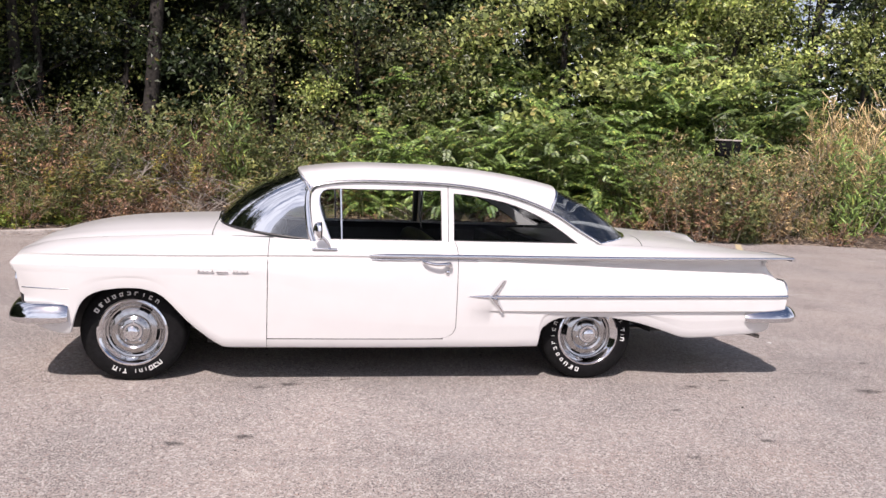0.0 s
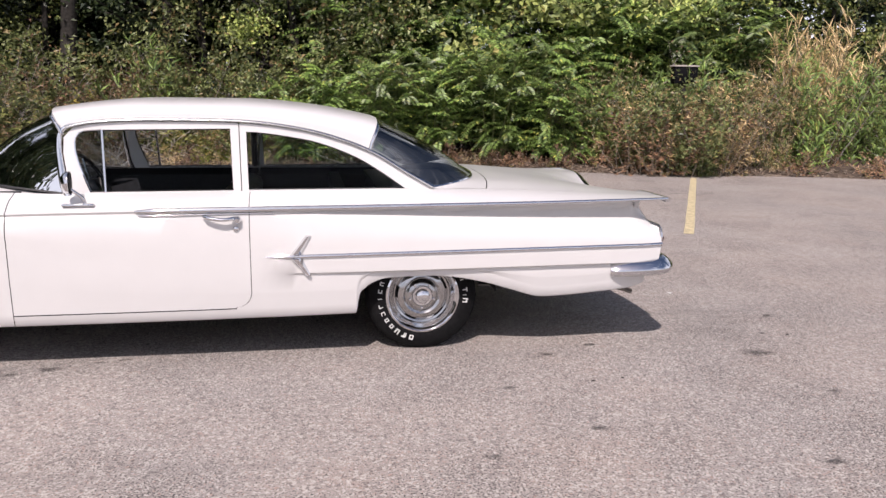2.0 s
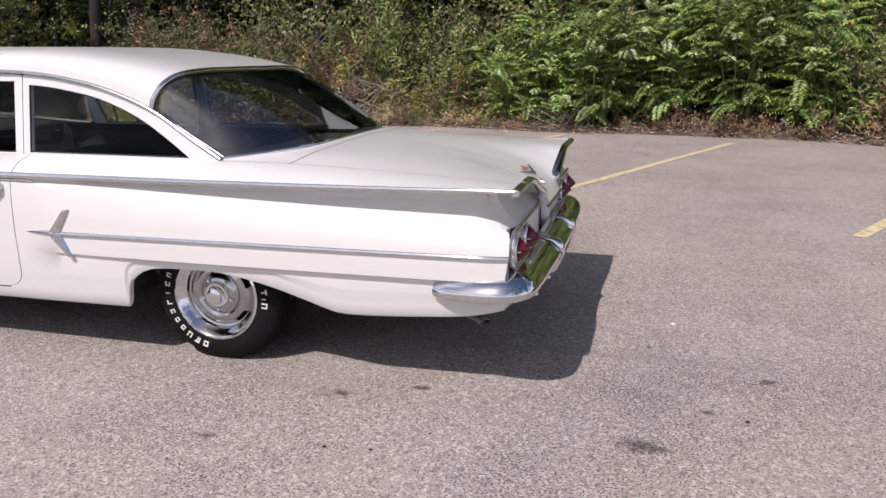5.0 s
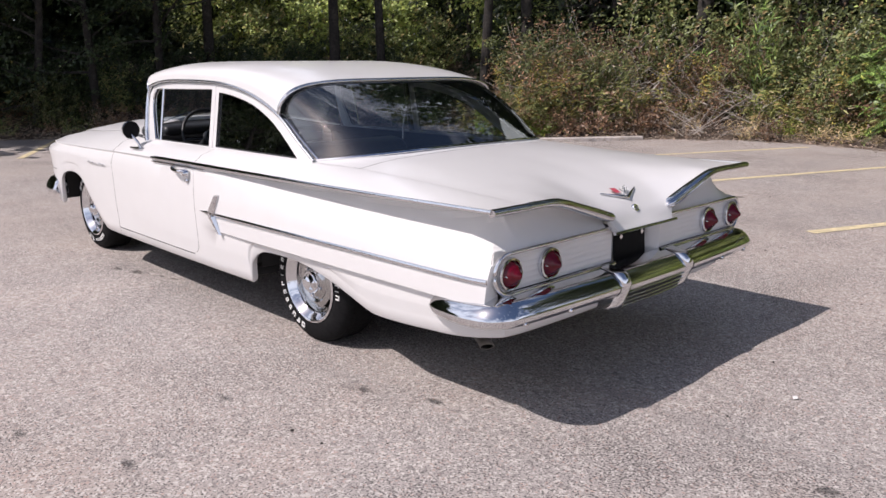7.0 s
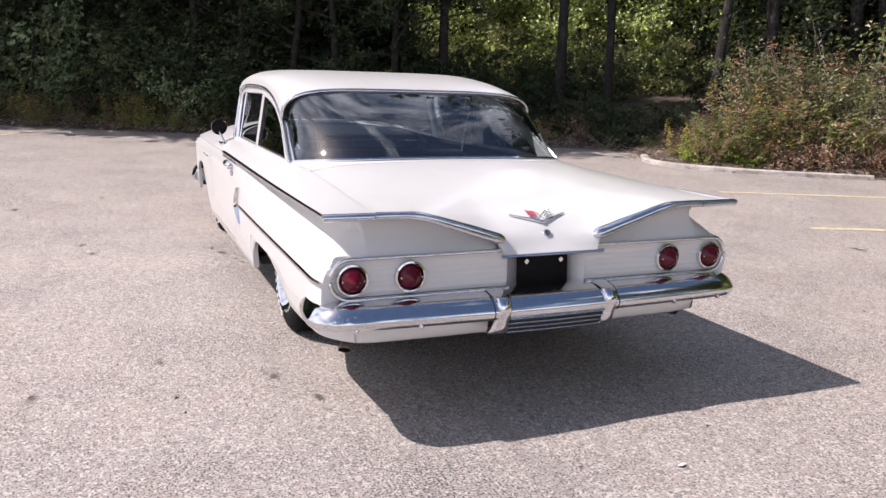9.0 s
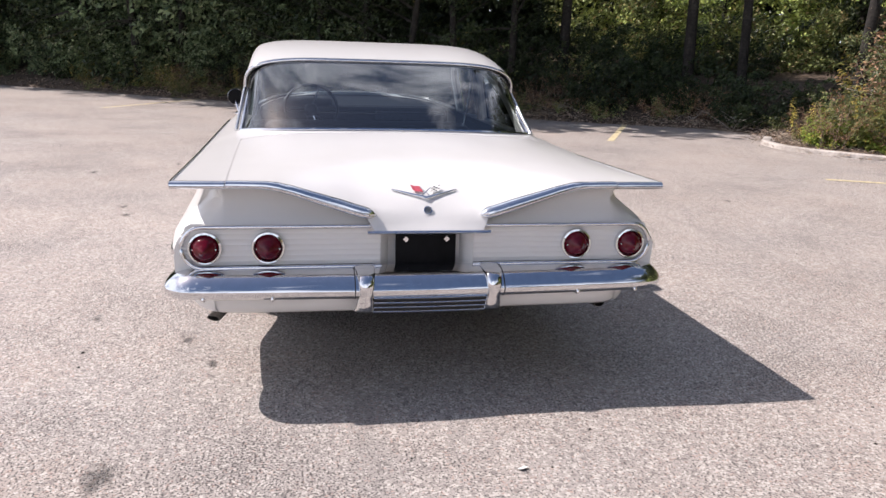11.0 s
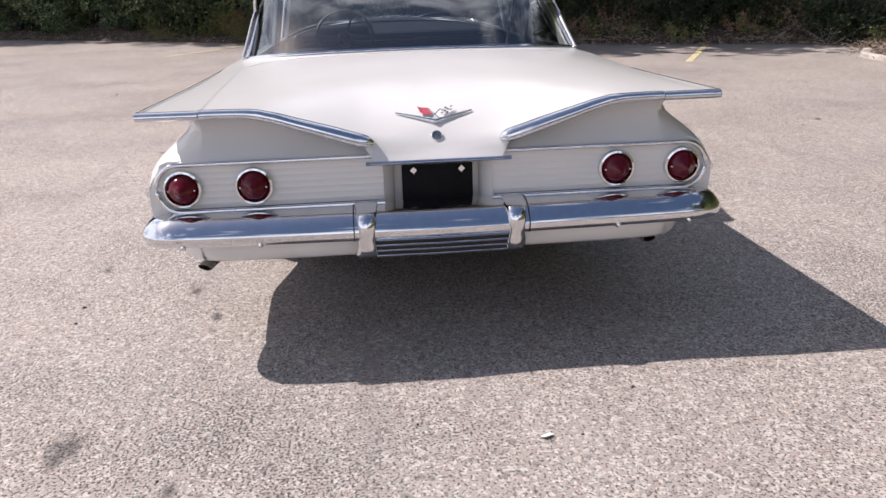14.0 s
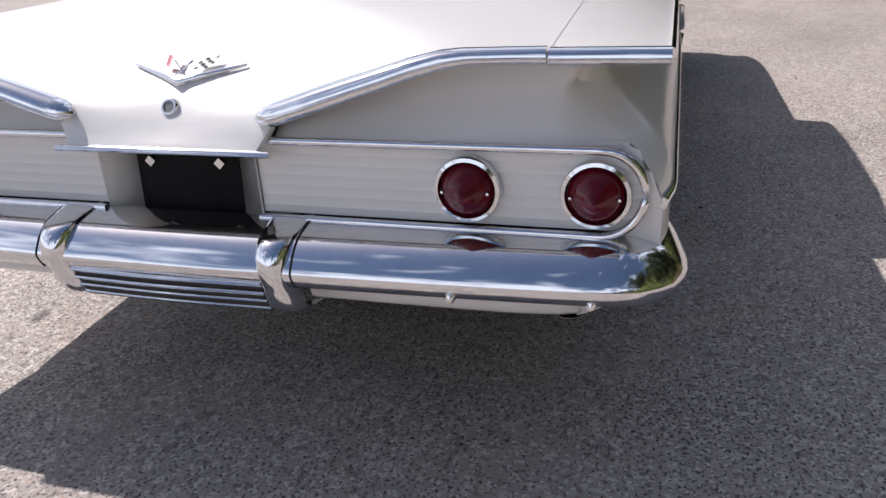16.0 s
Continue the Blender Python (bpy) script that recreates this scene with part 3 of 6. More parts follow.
for side in (LEFT, RIGHT):
    sheet("lid_gutter", [[(s, side * y, deck_z(s, 0.786) - 0.0035) for s in np.linspace(1.92, 2.925, 20)] for y in (0.776, 0.800)], PAINT, car, flip=side > 0, smooth=60)

# glass lines
def rear_low(u):
    a = abs(u)
    return Vector((1.885 - 0.05 * a**2 - 0.265 * a**6, u * 0.812, 1.003 - 0.016 * a**2 - 0.03 * a**6))


def front_low(u):
    a = abs(u)
    return Vector((-1.08 + 0.22 * a**2 + 0.43 * a**8, u * 0.80, 1.012 - 0.03 * a**2 - 0.045 * a**6))


def front_high(u):
    a = abs(u)
    return Vector((-0.505 + 0.05 * a**2 + 0.03 * a**8, u * 0.745, 1.392 - 0.03 * a**2 - 0.075 * a**9))


def pane(low, high, bow, rows=9, cols=41):
    grid = []
    for i in range(rows):
        v = i / (rows - 1)
        grid.append([low(u).lerp(high(u), v) + Vector((bow, 0, abs(bow) * 0.8)) * (math.sin(math.pi * v) * (1 - 0.75 * u**6)) for u in np.linspace(-1, 1, cols)])
    return grid


def cowl_point(u, t):
    a, b = Vector(hood_point(-1.04, u)), front_low(u) + Vector((0.02, 0, -0.006))
    b = Vector((max(b.x, -1.035), u * 0.775, b.z))
    return a.lerp(b, t)


sheet("cowl", [[cowl_point(u, t) for t in COWL_T] for u in us], PAINT, car, smooth=38)
sheet("dash_top", [[front_low(u * 0.97).lerp(Vector((-0.63, u * 0.76, 0.945)), t) + Vector((0.012, 0, -0.012)) if front_low(u * 0.97).x < -0.63 else Vector((-0.63, u * 0.76, 0.925)) for t in COWL_T] for u in us],
      CABIN, car, "dark dashboard top under the windscreen", smooth=38)
def filler_point(u, t):
    a, e = rear_low(u) + Vector((-0.02, 0, 0)), 1.950 - 0.06 * abs(u) ** 4
    x, y = mid(a.x, e, t), u * mid(0.835, 0.786, t)
    z = mid(a.z - 0.004, deck_z(e, min(abs(y), 0.786)), t)
    return (x, y, z)


sheet("filler_panel", [[filler_point(u, t) for t in np.linspace(0, 1, 6)] for u in np.linspace(-1, 1, 31)], PAINT, car, flip=True, smooth=38)
windshield = sheet("windshield", pane(front_low, front_high, -0.04), GLASS, car, "wraparound windscreen", smooth=60)
windshield.visible_shadow = False

# roof
z_drip = spline([-0.44, -0.42, -0.34, -0.25, 0.12, 0.47, 0.74, 0.98, 1.23, 1.44, 1.58], [1.24, 1.272, 1.302, 1.318, 1.332, 1.328, 1.302, 1.252, 1.16, 1.035, 0.957])
z_roof = spline([-0.52, -0.40, -0.2, 0.0, 0.43, 0.87, 1.19, 1.40], [1.392, 1.412, 1.436, 1.448, 1.448, 1.418, 1.367, 1.318])


def side_y(z):
    return 0.822 - (z - 0.945) * 0.165


def roof_row(t):
    """The roof's half section at t from 0 (front) to 1 (rear): points from the drip rail to the middle."""
    out = []
    xd = mid(-0.415, 1.205, t)
    zd, n = z_drip(xd), 15
    for i in range(n):
        w = i / (n - 1)
        xc = mid(-0.415 - 0.095 * (1 - (1 - w) ** 2), 1.205 + 0.065 * (1 - (1 - w) ** 2.8), t)
        zc = z_roof(xc)
        a = w * math.pi / 2
        y = side_y(zd) * math.cos(a) ** 0.38 + 0.01 if i < n - 1 else 0.0
        rise = math.sin(a) ** 0.62
        z = zd + (zc - zd) * rise if i else zd
        out.append(Vector((xc, y, z)))
    return out


roof_rows = [roof_row(t) for t in np.linspace(0, 1, 42)]
full = [[Vector((p.x, -p.y, p.z)) for p in r] + [p for p in reversed(r[:-1])] for r in roof_rows]
sheet("roof", full, PAINT, car, "smooth white roof panel", flip=True, smooth=40)


LIP = np.array([tuple(p) for p in full[-1]])
LIP_RUN = np.concatenate([[0], np.cumsum(np.linalg.norm(np.diff(LIP, axis=0), axis=1))])


def rear_high(u):
    """The window's upper edge, just under the roof's rear lip and round its corners."""
    x, y, z = (float(np.interp((u + 1) / 2 * LIP_RUN[-1], LIP_RUN, LIP[:, k])) for k in range(3))
    return Vector((x - 0.004, y * 0.98, z - 0.012))


def rear_side(side, v):
    """The window's side edge, along the sloping pillar."""
    x = mid(1.572, rear_high(side).x, v)
    z = float(z_drip(min(x, 1.575))) - mid(0.004, 0.018, v)
    return Vector((x, side * (side_y(z) - 0.018), z))


rear_grid = pane(rear_low, rear_high, 0.03)
for i, row in enumerate(rear_grid):
    ends = [rear_side(q, i / (len(rear_grid) - 1)) - row[k] for q, k in ((-1, 0), (1, -1))]
    for j, u in enumerate(np.linspace(-1, 1, len(row))):
        row[j] = row[j] + ends[0 if u < 0 else 1] * abs(u) ** 8
rear_glass = sheet("rear_window", rear_grid, GLASS, car, "large curved rear window", smooth=60)
rear_glass.visible_shadow = False
under = [[p + Vector((0, 0, -0.035)) * min(1, 12 * (j / len(r)) * (1 - j / len(r))) for j, p in enumerate(r)] for r in full]
sheet("headliner", under, CLOTH, car, "dark fabric headliner", smooth=40)
lip = [full[0], [p + Vector((0.005, 0, -0.03)) for p in full[0]]]
sheet("roof_lip", lip, PAINT, car, smooth=40)
tube("rear_window_header_trim", [p + Vector((0.006, 0, -0.012)) for p in full[-1]], 0.011, CHROME, car, n=8)
tube("windscreen_header_trim", [p + Vector((-0.006, 0, -0.022)) for p in full[0]], 0.010, CHROME, car, n=8)


# wipers resting on the windscreen
def screen_point(u, v, out=0.012):
    return front_low(u).lerp(front_high(u), v) + Vector((-0.04, 0, 0.032)) * (math.sin(math.pi * v) * (1 - 0.75 * u**6)) + Vector((-out, 0, out * 0.8))


for u0, u1 in ((-0.52, -0.14), (0.16, 0.54)):
    wiper = tube("wiper", through_points([screen_point(u0, -0.02), screen_point(mid(u0, u1), 0.06), screen_point(mid(u0, u1, 0.7), 0.09)], 10), 0.005, TRIM, car, "bright wiper arm", n=6)
    tube("wiper_blade", [screen_point(mid(u0, u1, t), 0.045 + 0.075 * t, 0.006) for t in np.linspace(0.3, 1.05, 10)], 0.004, RUBBERSEAL, wiper, "thin black blade", n=6)

# side frames and windows
from mathutils.geometry import tessellate_polygon


def smooth_loop(points, count):
    return [(p.x, p.z) for p in through_points([(x, 0, z) for x, z in points], count)]


def frame_plate(name, outer, holes, side, thick=0.03, mat=None, parent=None, label=""):
    """A plate in the side's leaning plane with openings."""
    loops = [outer] + holes
    flat = [p for lo in loops for p in lo]
    tris = tessellate_polygon([[Vector((x, z, 0)) for x, z in lo] for lo in loops])
    n = len(flat)
    verts = [(x, side * side_y(z), z) for x, z in flat] + [(x, side * (side_y(z) - thick), z) for x, z in flat]
    faces = [tuple(t) for t in tris] + [tuple(n + i for i in reversed(t)) for t in tris]
    base = 0
    for lo in loops:
        k = len(lo)
        faces += [(base + i, base + (i + 1) % k, n + base + (i + 1) % k, n + base + i) for i in range(k)]
        base += k
    ob = mesh(name, verts, faces, mat or PAINT, parent or car, label, 35)
    bm = bmesh.new()
    bm.from_mesh(ob.data)
    bmesh.ops.recalc_face_normals(bm, faces=bm.faces)
    bm.to_mesh(ob.data)
    bm.free()
    ob.data.set_sharp_from_angle(angle=radians(35))
    return ob


def plate_at(x, z, side, out=0.0):
    return Vector((x, side * (side_y(z) + out), z))


DRIP = [(x, float(z_drip(x))) for x in np.linspace(-0.40, 1.575, 60)]
DOOR_HOLE = smooth_loop([(-0.285, 0.945), (-0.318, 1.03), (-0.352, 1.13), (-0.362, 1.20), (-0.350, 1.245), (-0.315, 1.268), (-0.22, 1.275)], 16) + [(0.447, 1.285), (0.458, 0.95)]
QUARTER_HOLE = [(0.540, 0.952), (0.532, 1.268)] + smooth_loop([(0.60, 1.265), (0.72, 1.25), (0.92, 1.212), (1.12, 1.138), (1.28, 1.045), (1.41, 0.955)], 20)
for side in (LEFT, RIGHT):
    below = [(x, z - 0.012) for x, z in DRIP]
    door_top = [(-0.375, 0.935)] + [(-0.398, 1.02), (-0.415, 1.15), (-0.412, 1.235)] + [p for p in below if -0.39 < p[0] < 0.488] + [(0.491, 1.312), (0.500, 0.94)]
    quarter_top = [(0.505, 0.94), (0.496, 1.31)] + [p for p in below if 0.5 < p[0]] + [(1.585, 0.945)]
    frame_plate("window_frame", door_top, [DOOR_HOLE], side, parent=doors[side], label="white upper door frame")
    frame_plate("quarter_frame", quarter_top, [QUARTER_HOLE], side)
    # seals and panes
    for hole, who in ((DOOR_HOLE, doors[side]), (QUARTER_HOLE, car)):
        tube("window_seal", [plate_at(x, z, side, -0.006) for x, z in hole], 0.006, RUBBERSEAL, who, n=6, closed=True, up=(0, 1, 0))
    mesh("quarter_glass", [plate_at(x, z, side, -0.012) for x, z in QUARTER_HOLE], [tuple(range(len(QUARTER_HOLE)))], SIDE_GLASS, car).visible_shadow = False
    vent = [p for p in DOOR_HOLE if p[0] < -0.22] + [(-0.22, 1.274), (-0.208, 0.947)]
    mesh("vent_glass", [plate_at(x, z, side, -0.010) for x, z in vent], [tuple(range(len(vent)))], SIDE_GLASS, doors[side]).visible_shadow = False
    tube("vent_bar", [plate_at(-0.222, 1.274, side, -0.006), plate_at(-0.210, 0.945, side, -0.004)], 0.009, CHROME, doors[side], "chrome vent window bar")
    tube("vent_trim", [plate_at(x * 0.985 - 0.004, z, side, -0.004) for x, z in DOOR_HOLE if x < -0.215], 0.005, CHROME, doors[side], n=6, up=(0, 1, 0))
    # drip rail and screen pillar
    rail = [plate_at(x, z, side, 0.012) for x, z in DRIP]
    tube("drip_rail", rail, 0.010, TRIM, car, "bright drip rail above the side windows", n=8, sx=1.0, sy=0.85)
    pillar = [(-0.395, 0.925), (-0.418, 1.0), (-0.432, 1.1), (-0.438, 1.18), (-0.432, 1.245), (-0.405, 1.285), (-0.35, 1.306)]
    tube("screen_pillar", through_points([plate_at(x, z, side, 0.004) for x, z in pillar], 26), 0.024, CHROME, car, "chrome windscreen pillar", n=12, sx=1.0, sy=0.75,
         up=(0, 1, 0), scale=lambda t: 1.0 - 0.55 * t)
    edge = [rear_side(side, t) for t in np.linspace(0, 1, 24)]
    tube("rear_window_trim", [p + Vector((0.008, side * 0.004, 0.006)) for p in edge], 0.010, CHROME, car, "chrome strip beside the rear window", n=10, sy=0.8)
tube("rear_window_sill_trim", [rear_low(u) + Vector((0.006, 0, 0.002)) for u in np.linspace(-1, 1, 50)], 0.009, CHROME, car, n=6)
tube("windscreen_sill_trim", [front_low(u) + Vector((-0.004, 0, 0.0)) for u in np.linspace(-1, 1, 60)], 0.009, RUBBERSEAL, car, n=6)

def nose_seam_point(q, side):
    a, b = Vector(body_point(q, 5, side)), Vector(body_point(q, 6, side))
    return a.lerp(b, max(0.0, min(1.0, (0.618 - a.z) / (b.z - a.z)))) + Vector((0, side * 0.001, 0))


for side in (LEFT, RIGHT):
    tube("nose_seam", [nose_seam_point(q, side) for q in np.linspace(-2.17, -1.86, 12)], 0.003, TRIM, car, n=5)

# bright strips along the sides
def side_point(s, k, side, out=0.0):
    x, y, z = body_point(s, k, side)
    return Vector((x, y + side * out, z))


for side in (LEFT, RIGHT):
    belt = [side_point(s, 13, side, 0.003) for s in [*np.arange(-0.035, 2.9, 0.05), 2.93]]
    v, f = sweep(belt, [(-0.006, -0.014), (0.007, -0.014), (0.011, -0.004), (0.007, 0.010), (0.0, 0.014), (-0.006, 0.012)] if side < 0 else
                 [(0.006, -0.014), (0.006, 0.012), (0.0, 0.014), (-0.007, 0.010), (-0.011, -0.004), (-0.007, -0.014)], scale=lambda t: min(1, 0.35 + 20 * t) * (1 - 0.45 * t))
    mesh("belt_strip", v, f, CHROME, car, "chrome strip along the fin edge", 60)
    low = [side_point(s, 13, side, 0.002) + Vector((0, 0, -0.024)) for s in np.arange(-0.02, 0.70, 0.05)]
    tube("belt_strip_lower", low, 0.007, CHROME, car, n=8, scale=lambda t: min(1, 0.4 + 12 * t) * (1 - 0.5 * t))
    spear = [side_point(s, 8, side, 0.002) for s in [*np.arange(0.66, 2.9, 0.05), 2.93]]
    tube("spear_strip", spear, 0.011, CHROME, car, "chrome spear along the rear bulge", n=8, sx=0.7, scale=lambda t: min(1, 0.25 + 14 * t))
    y0 = 1.0
    v, f = lathe([(0.0005, 0.615), (0.005, 0.645), (0.011, 0.70), (0.016, 0.755), (0.017, 0.79), (0.013, 0.83), (0.009, 0.90), (0.0005, 0.93)], 14, "x", (0, side * 0.988, 0.603))
    mesh("spear_tip", v, f, CHROME, car, "pointed chrome tip of the side spear", 50)
    mesh("spear_wing", [(0.755, side * y0, 0.606), (0.845, side * (y0 + 0.002), 0.722), (0.872, side * y0, 0.722), (0.815, side * y0, 0.612),
                        (0.775, side * (y0 + 0.022), 0.618), (0.850, side * (y0 + 0.016), 0.716), (0.862, side * (y0 + 0.012), 0.716), (0.802, side * (y0 + 0.02), 0.622),
                        (0.755, side * (y0 - 0.02), 0.606), (0.845, side * (y0 - 0.02), 0.722), (0.872, side * (y0 - 0.02), 0.722), (0.815, side * (y0 - 0.02), 0.612)],
         [(4, 5, 6, 7), (0, 1, 5, 4), (1, 2, 6, 5), (2, 3, 7, 6), (3, 0, 4, 7), (0, 8, 9, 1), (1, 9, 10, 2), (2, 10, 11, 3), (3, 11, 8, 0)], CHROME, car, "chrome fin of the side spear", 30)
    mesh("spear_wing", [(0.755, side * y0, 0.604), (0.848, side * (y0 - 0.006), 0.492), (0.872, side * (y0 - 0.006), 0.494), (0.822, side * y0, 0.598),
                        (0.775, side * (y0 + 0.02), 0.594), (0.850, side * (y0 + 0.006), 0.50), (0.862, side * (y0 + 0.006), 0.50), (0.805, side * (y0 + 0.018), 0.592)],
         [(4, 5, 6, 7), (0, 1, 5, 4), (1, 2, 6, 5), (2, 3, 7, 6), (3, 0, 4, 7)], CHROME, car, "chrome fin of the side spear", 30)
    # door handle, push button and lock
    d = doors[side]
    yh = side * 0.985
    tube("handle", through_points([(0.315, yh, 0.830), (0.335, yh + side * 0.022, 0.825), (0.40, yh + side * 0.032, 0.816), (0.45, yh + side * 0.028, 0.818), (0.475, yh, 0.82)], 18),
         0.011, CHROME, d, "chrome door handle", n=8)
    v, f = lathe([(0, 0.03), (0.012, 0.03), (0.016, 0.024), (0.02, 0.01), (0.022, 0)], 18, "y")
    mesh("handle_button", [(x + 0.487, yh + side * y, z + 0.808) for x, y, z in v], f, CHROME, d, "", 40)
    v, f = lathe([(0, 0.010), (0.009, 0.010), (0.014, 0.006), (0.016, 0)], 16, "y")
    mesh("key_lock", [(x + 0.478, yh + side * y, z + 0.762) for x, y, z in v], f, CHROME, d, "", 40)
    # script badge on the fender: plain strokes
    bm = bmesh.new()
    yb = 0.962 * side
    for x0, x1, z0, z1 in [(-1.10, -1.0, 0.740, 0.7415), (-0.89, -0.79, 0.740, 0.7415), (-0.985, -0.915, 0.7365, 0.7415)] + [
            (x, x + 0.0028, 0.740, 0.740 + h * 0.5) for x, h in ((-1.09, 0.024), (-1.065, 0.02), (-1.04, 0.014), (-1.01, 0.024), (-0.88, 0.022), (-0.86, 0.022), (-0.83, 0.014), (-0.80, 0.014))]:
        block(bm, (x0, yb + side * 0.030 - 0.004, z0), (x1, yb + side * 0.030 + 0.004, z1))
    part("fender_badge", bm, CHROME, car, "small chrome script badge")

# ---- tail: concave rear panel, lamp panels, lamps, bumper ----
for side in (LEFT, RIGHT):
    section = [p for p in reversed(through_points([body_point(2.93, k, side) for k in range(8, 14)], 81)) if p.z > 0.728]
    corner = [section[int(round(i * (len(section) - 1) / 10))] for i in range(11)]
    def concave(y):
        zt = deck_z(2.93, min(y, 0.786)) - 0.012
        h = max(0.2, min(1, (zt - 0.73) / 0.1))
        return through_points([(2.926, side * y, zt), (2.926 - 0.075 * h, side * y, mid(zt, 0.728, 0.05)), (2.926 - 0.10 * h, side * y, mid(zt, 0.728, 0.2)), (2.926 - 0.06 * h, side * y, mid(zt, 0.728, 0.6)), (2.924, side * y, 0.728)], 11)

    inner = concave(0.80)
    cols = [[a.lerp(b, w) + Vector((0.012 * math.sin(math.pi * w), 0, 0)) * math.sin(math.pi * t / 10) for t, (a, b) in enumerate(zip(corner, inner))] for w in (0, 0.15, 0.32, 0.5, 0.68, 0.85)]
    cols += [concave(y) for y in (0.80, 0.72, 0.64, 0.58, 0.52, 0.46, 0.40, 0.34, 0.28, 0.24)]
    sheet("rear_panel", cols, PAINT, car, "white concave panel under the fin", flip=side > 0, smooth=50)
    # lamp panel with fine ribs
    zs = []
    for i in range(7):
        z0 = 0.572 + i * 0.0222
        zs += [(2.914, z0), (2.914, z0 + 0.013), (2.9155, z0 + 0.017)]
    zs.append((2.914, 0.727))
    ys = [0.19, 0.5, 0.8, 0.90, 0.935, 0.955, 0.968]
    grid = []
    for y in ys:
        squash = 1 - 0.85 * max(0, (y - 0.90) / 0.075) ** 2.2
        grid.append([(x, side * y, 0.648 + (z - 0.648) * squash) for x, z in zs])
    sheet("lamp_panel", grid, PAINT, car, "ribbed white panel behind the tail lamps", flip=side < 0, smooth=30)
    loop = [Vector((2.932, side * y, 0.730)) for y in np.linspace(0.19, 0.87, 14)]
    loop += [Vector((2.932 - 0.006 * math.cos(a), side * (0.882 + 0.080 * math.cos(a)), 0.648 + 0.082 * math.sin(a))) for a in np.linspace(math.pi / 2, -math.pi / 2, 25)]
    loop += [Vector((2.932, side * y, 0.566)) for y in np.linspace(0.87, 0.19, 14)]
    tube("lamp_bezel", loop, 0.0085, CHROME, car, "chrome surround of the tail lamps", n=8)
    rim_side = [[body_point(2.93, k, side) for k in range(5, 11)],
                [mid(Vector(body_point(2.93, k, side)), Vector((2.915, side * 0.955, mid(0.56, 0.725, (k - 5) / 5))), 0.8) for k in range(5, 11)],
                [Vector((2.90, side * 0.92, mid(0.54, 0.735, (k - 5) / 5))) for k in range(5, 11)]]
    sheet("tail_rim", rim_side, PAINT, car, smooth=50)
    box("tail_backing", (2.80, min(side * 0.70, side * 0.93), 0.655), (2.893, max(side * 0.70, side * 0.93), 0.737), PAINT, car, bevel=0.004)
    # fin edge trim
    edge = [(2.938, side * 0.992, 0.897), (2.938, side * 0.791, 0.896)]
    prof = [(-0.012, -0.013), (0.005, -0.013), (0.011, -0.0095), (0.0125, -0.005), (0.0105, -0.003), (0.0135, -0.001), (0.013, 0.004), (0.009, 0.0085), (0.002, 0.0115), (-0.006, 0.0125), (-0.012, 0.0115)]
    prof = prof if side < 0 else [(-a, b) for a, b in reversed(prof)]
    v, f = sweep([Vector(edge[0]).lerp(Vector(edge[1]), t) for t in np.linspace(0, 1, 6)], prof, scale=lambda t: 1.15)
    mesh("fin_edge_trim", v, f, CHROME, car, "chrome edge of the tail fin", 60)
    lidline = [Vector((2.938, side * y, deck_z(2.93, y) - 0.005)) for y in [0.7875, 0.72, 0.66, 0.64, 0.60, 0.54, 0.48, 0.42, 0.36, 0.32, 0.29, 0.265, 0.245, 0.23, 0.22, 0.212]]
    v, f = sweep(lidline, prof, scale=lambda t: (1.15 + 0.65 * min(1.0, max(0.0, (t - 0.15) / 0.4))) * (1 if t < 0.76 else max(0.1, 1 - ((t - 0.76) / 0.24) ** 1.7)))
    mesh("lid_edge_trim", v, f, CHROME, trunk_lid, "chrome edge of the boot lid", 60)
    # lamps
    for y in (0.875, 0.635):
        lamp = empty("tail_lamp", (2.916, side * y, 0.646), "", "")
        lamp.parent = car
        v, f = lathe([(0.064, 0.0), (0.066, 0.012), (0.063, 0.020), (0.056, 0.022), (0.053, 0.014), (0.053, 0.004)], 40, "x")
        mesh("lamp_ring", v, f, CHROME, lamp, "chrome lamp ring", 50)
        v, f = lathe([(0.052, 0.010), (0.049, 0.022), (0.040, 0.034), (0.034, 0.042), (0.026, 0.046), (0.020, 0.054), (0.012, 0.062), (0.004, 0.068), (0.0005, 0.070)], 40, "x")
        mesh("lamp_lens", v, f, LENS, lamp, "dark red cone lens", 50)
        for a in (0, math.pi):
            v, f = lathe([(0.0005, 0.038), (0.003, 0.037), (0.004, 0.02)], 8, "x", (0, 0.044 * math.cos(a), 0.0))
            mesh("lamp_screw", v, f, CHROME, lamp)
tube("lid_lip_trim", [Vector((2.968, y, 0.712)) for y in np.linspace(-0.25, 0.25, 21)], 0.009, CHROME, trunk_lid, "chrome lip of the boot lid", n=8, sy=0.8)

# number plate recess
bm = bmesh.new()
block(bm, (2.80, -0.21, 0.45), (2.835, 0.21, 0.73))
part("plate_panel", bm, PAINT, car)
for side in (LEFT, RIGHT):
    sheet("plate_recess_side", [[(2.835 + 0.085 * t, side * mid(0.152, 0.192, t**2), z) for z in np.linspace(0.47, 0.728, 6)] for t in np.linspace(0, 1, 7)], PAINT, car, flip=side > 0, smooth=50)
PX = 2.884
plate_grid = [[(PX + 0.010 * (1 - (y / 0.126) ** 2) + 0.006 * ((0.595 - z) / 0.087), y, z) for y in np.linspace(-0.126, 0.126, 13)] for z in np.linspace(0.508, 0.682, 9)]
plate_back = [[(x - 0.003, y, z) for x, y, z in r] for r in plate_grid]
n = 13 * 9
edge = [*range(13), *[13 * i + 12 for i in range(1, 9)], *[13 * 8 + 11 - i for i in range(12)], *[13 * (7 - i) for i in range(7)]]
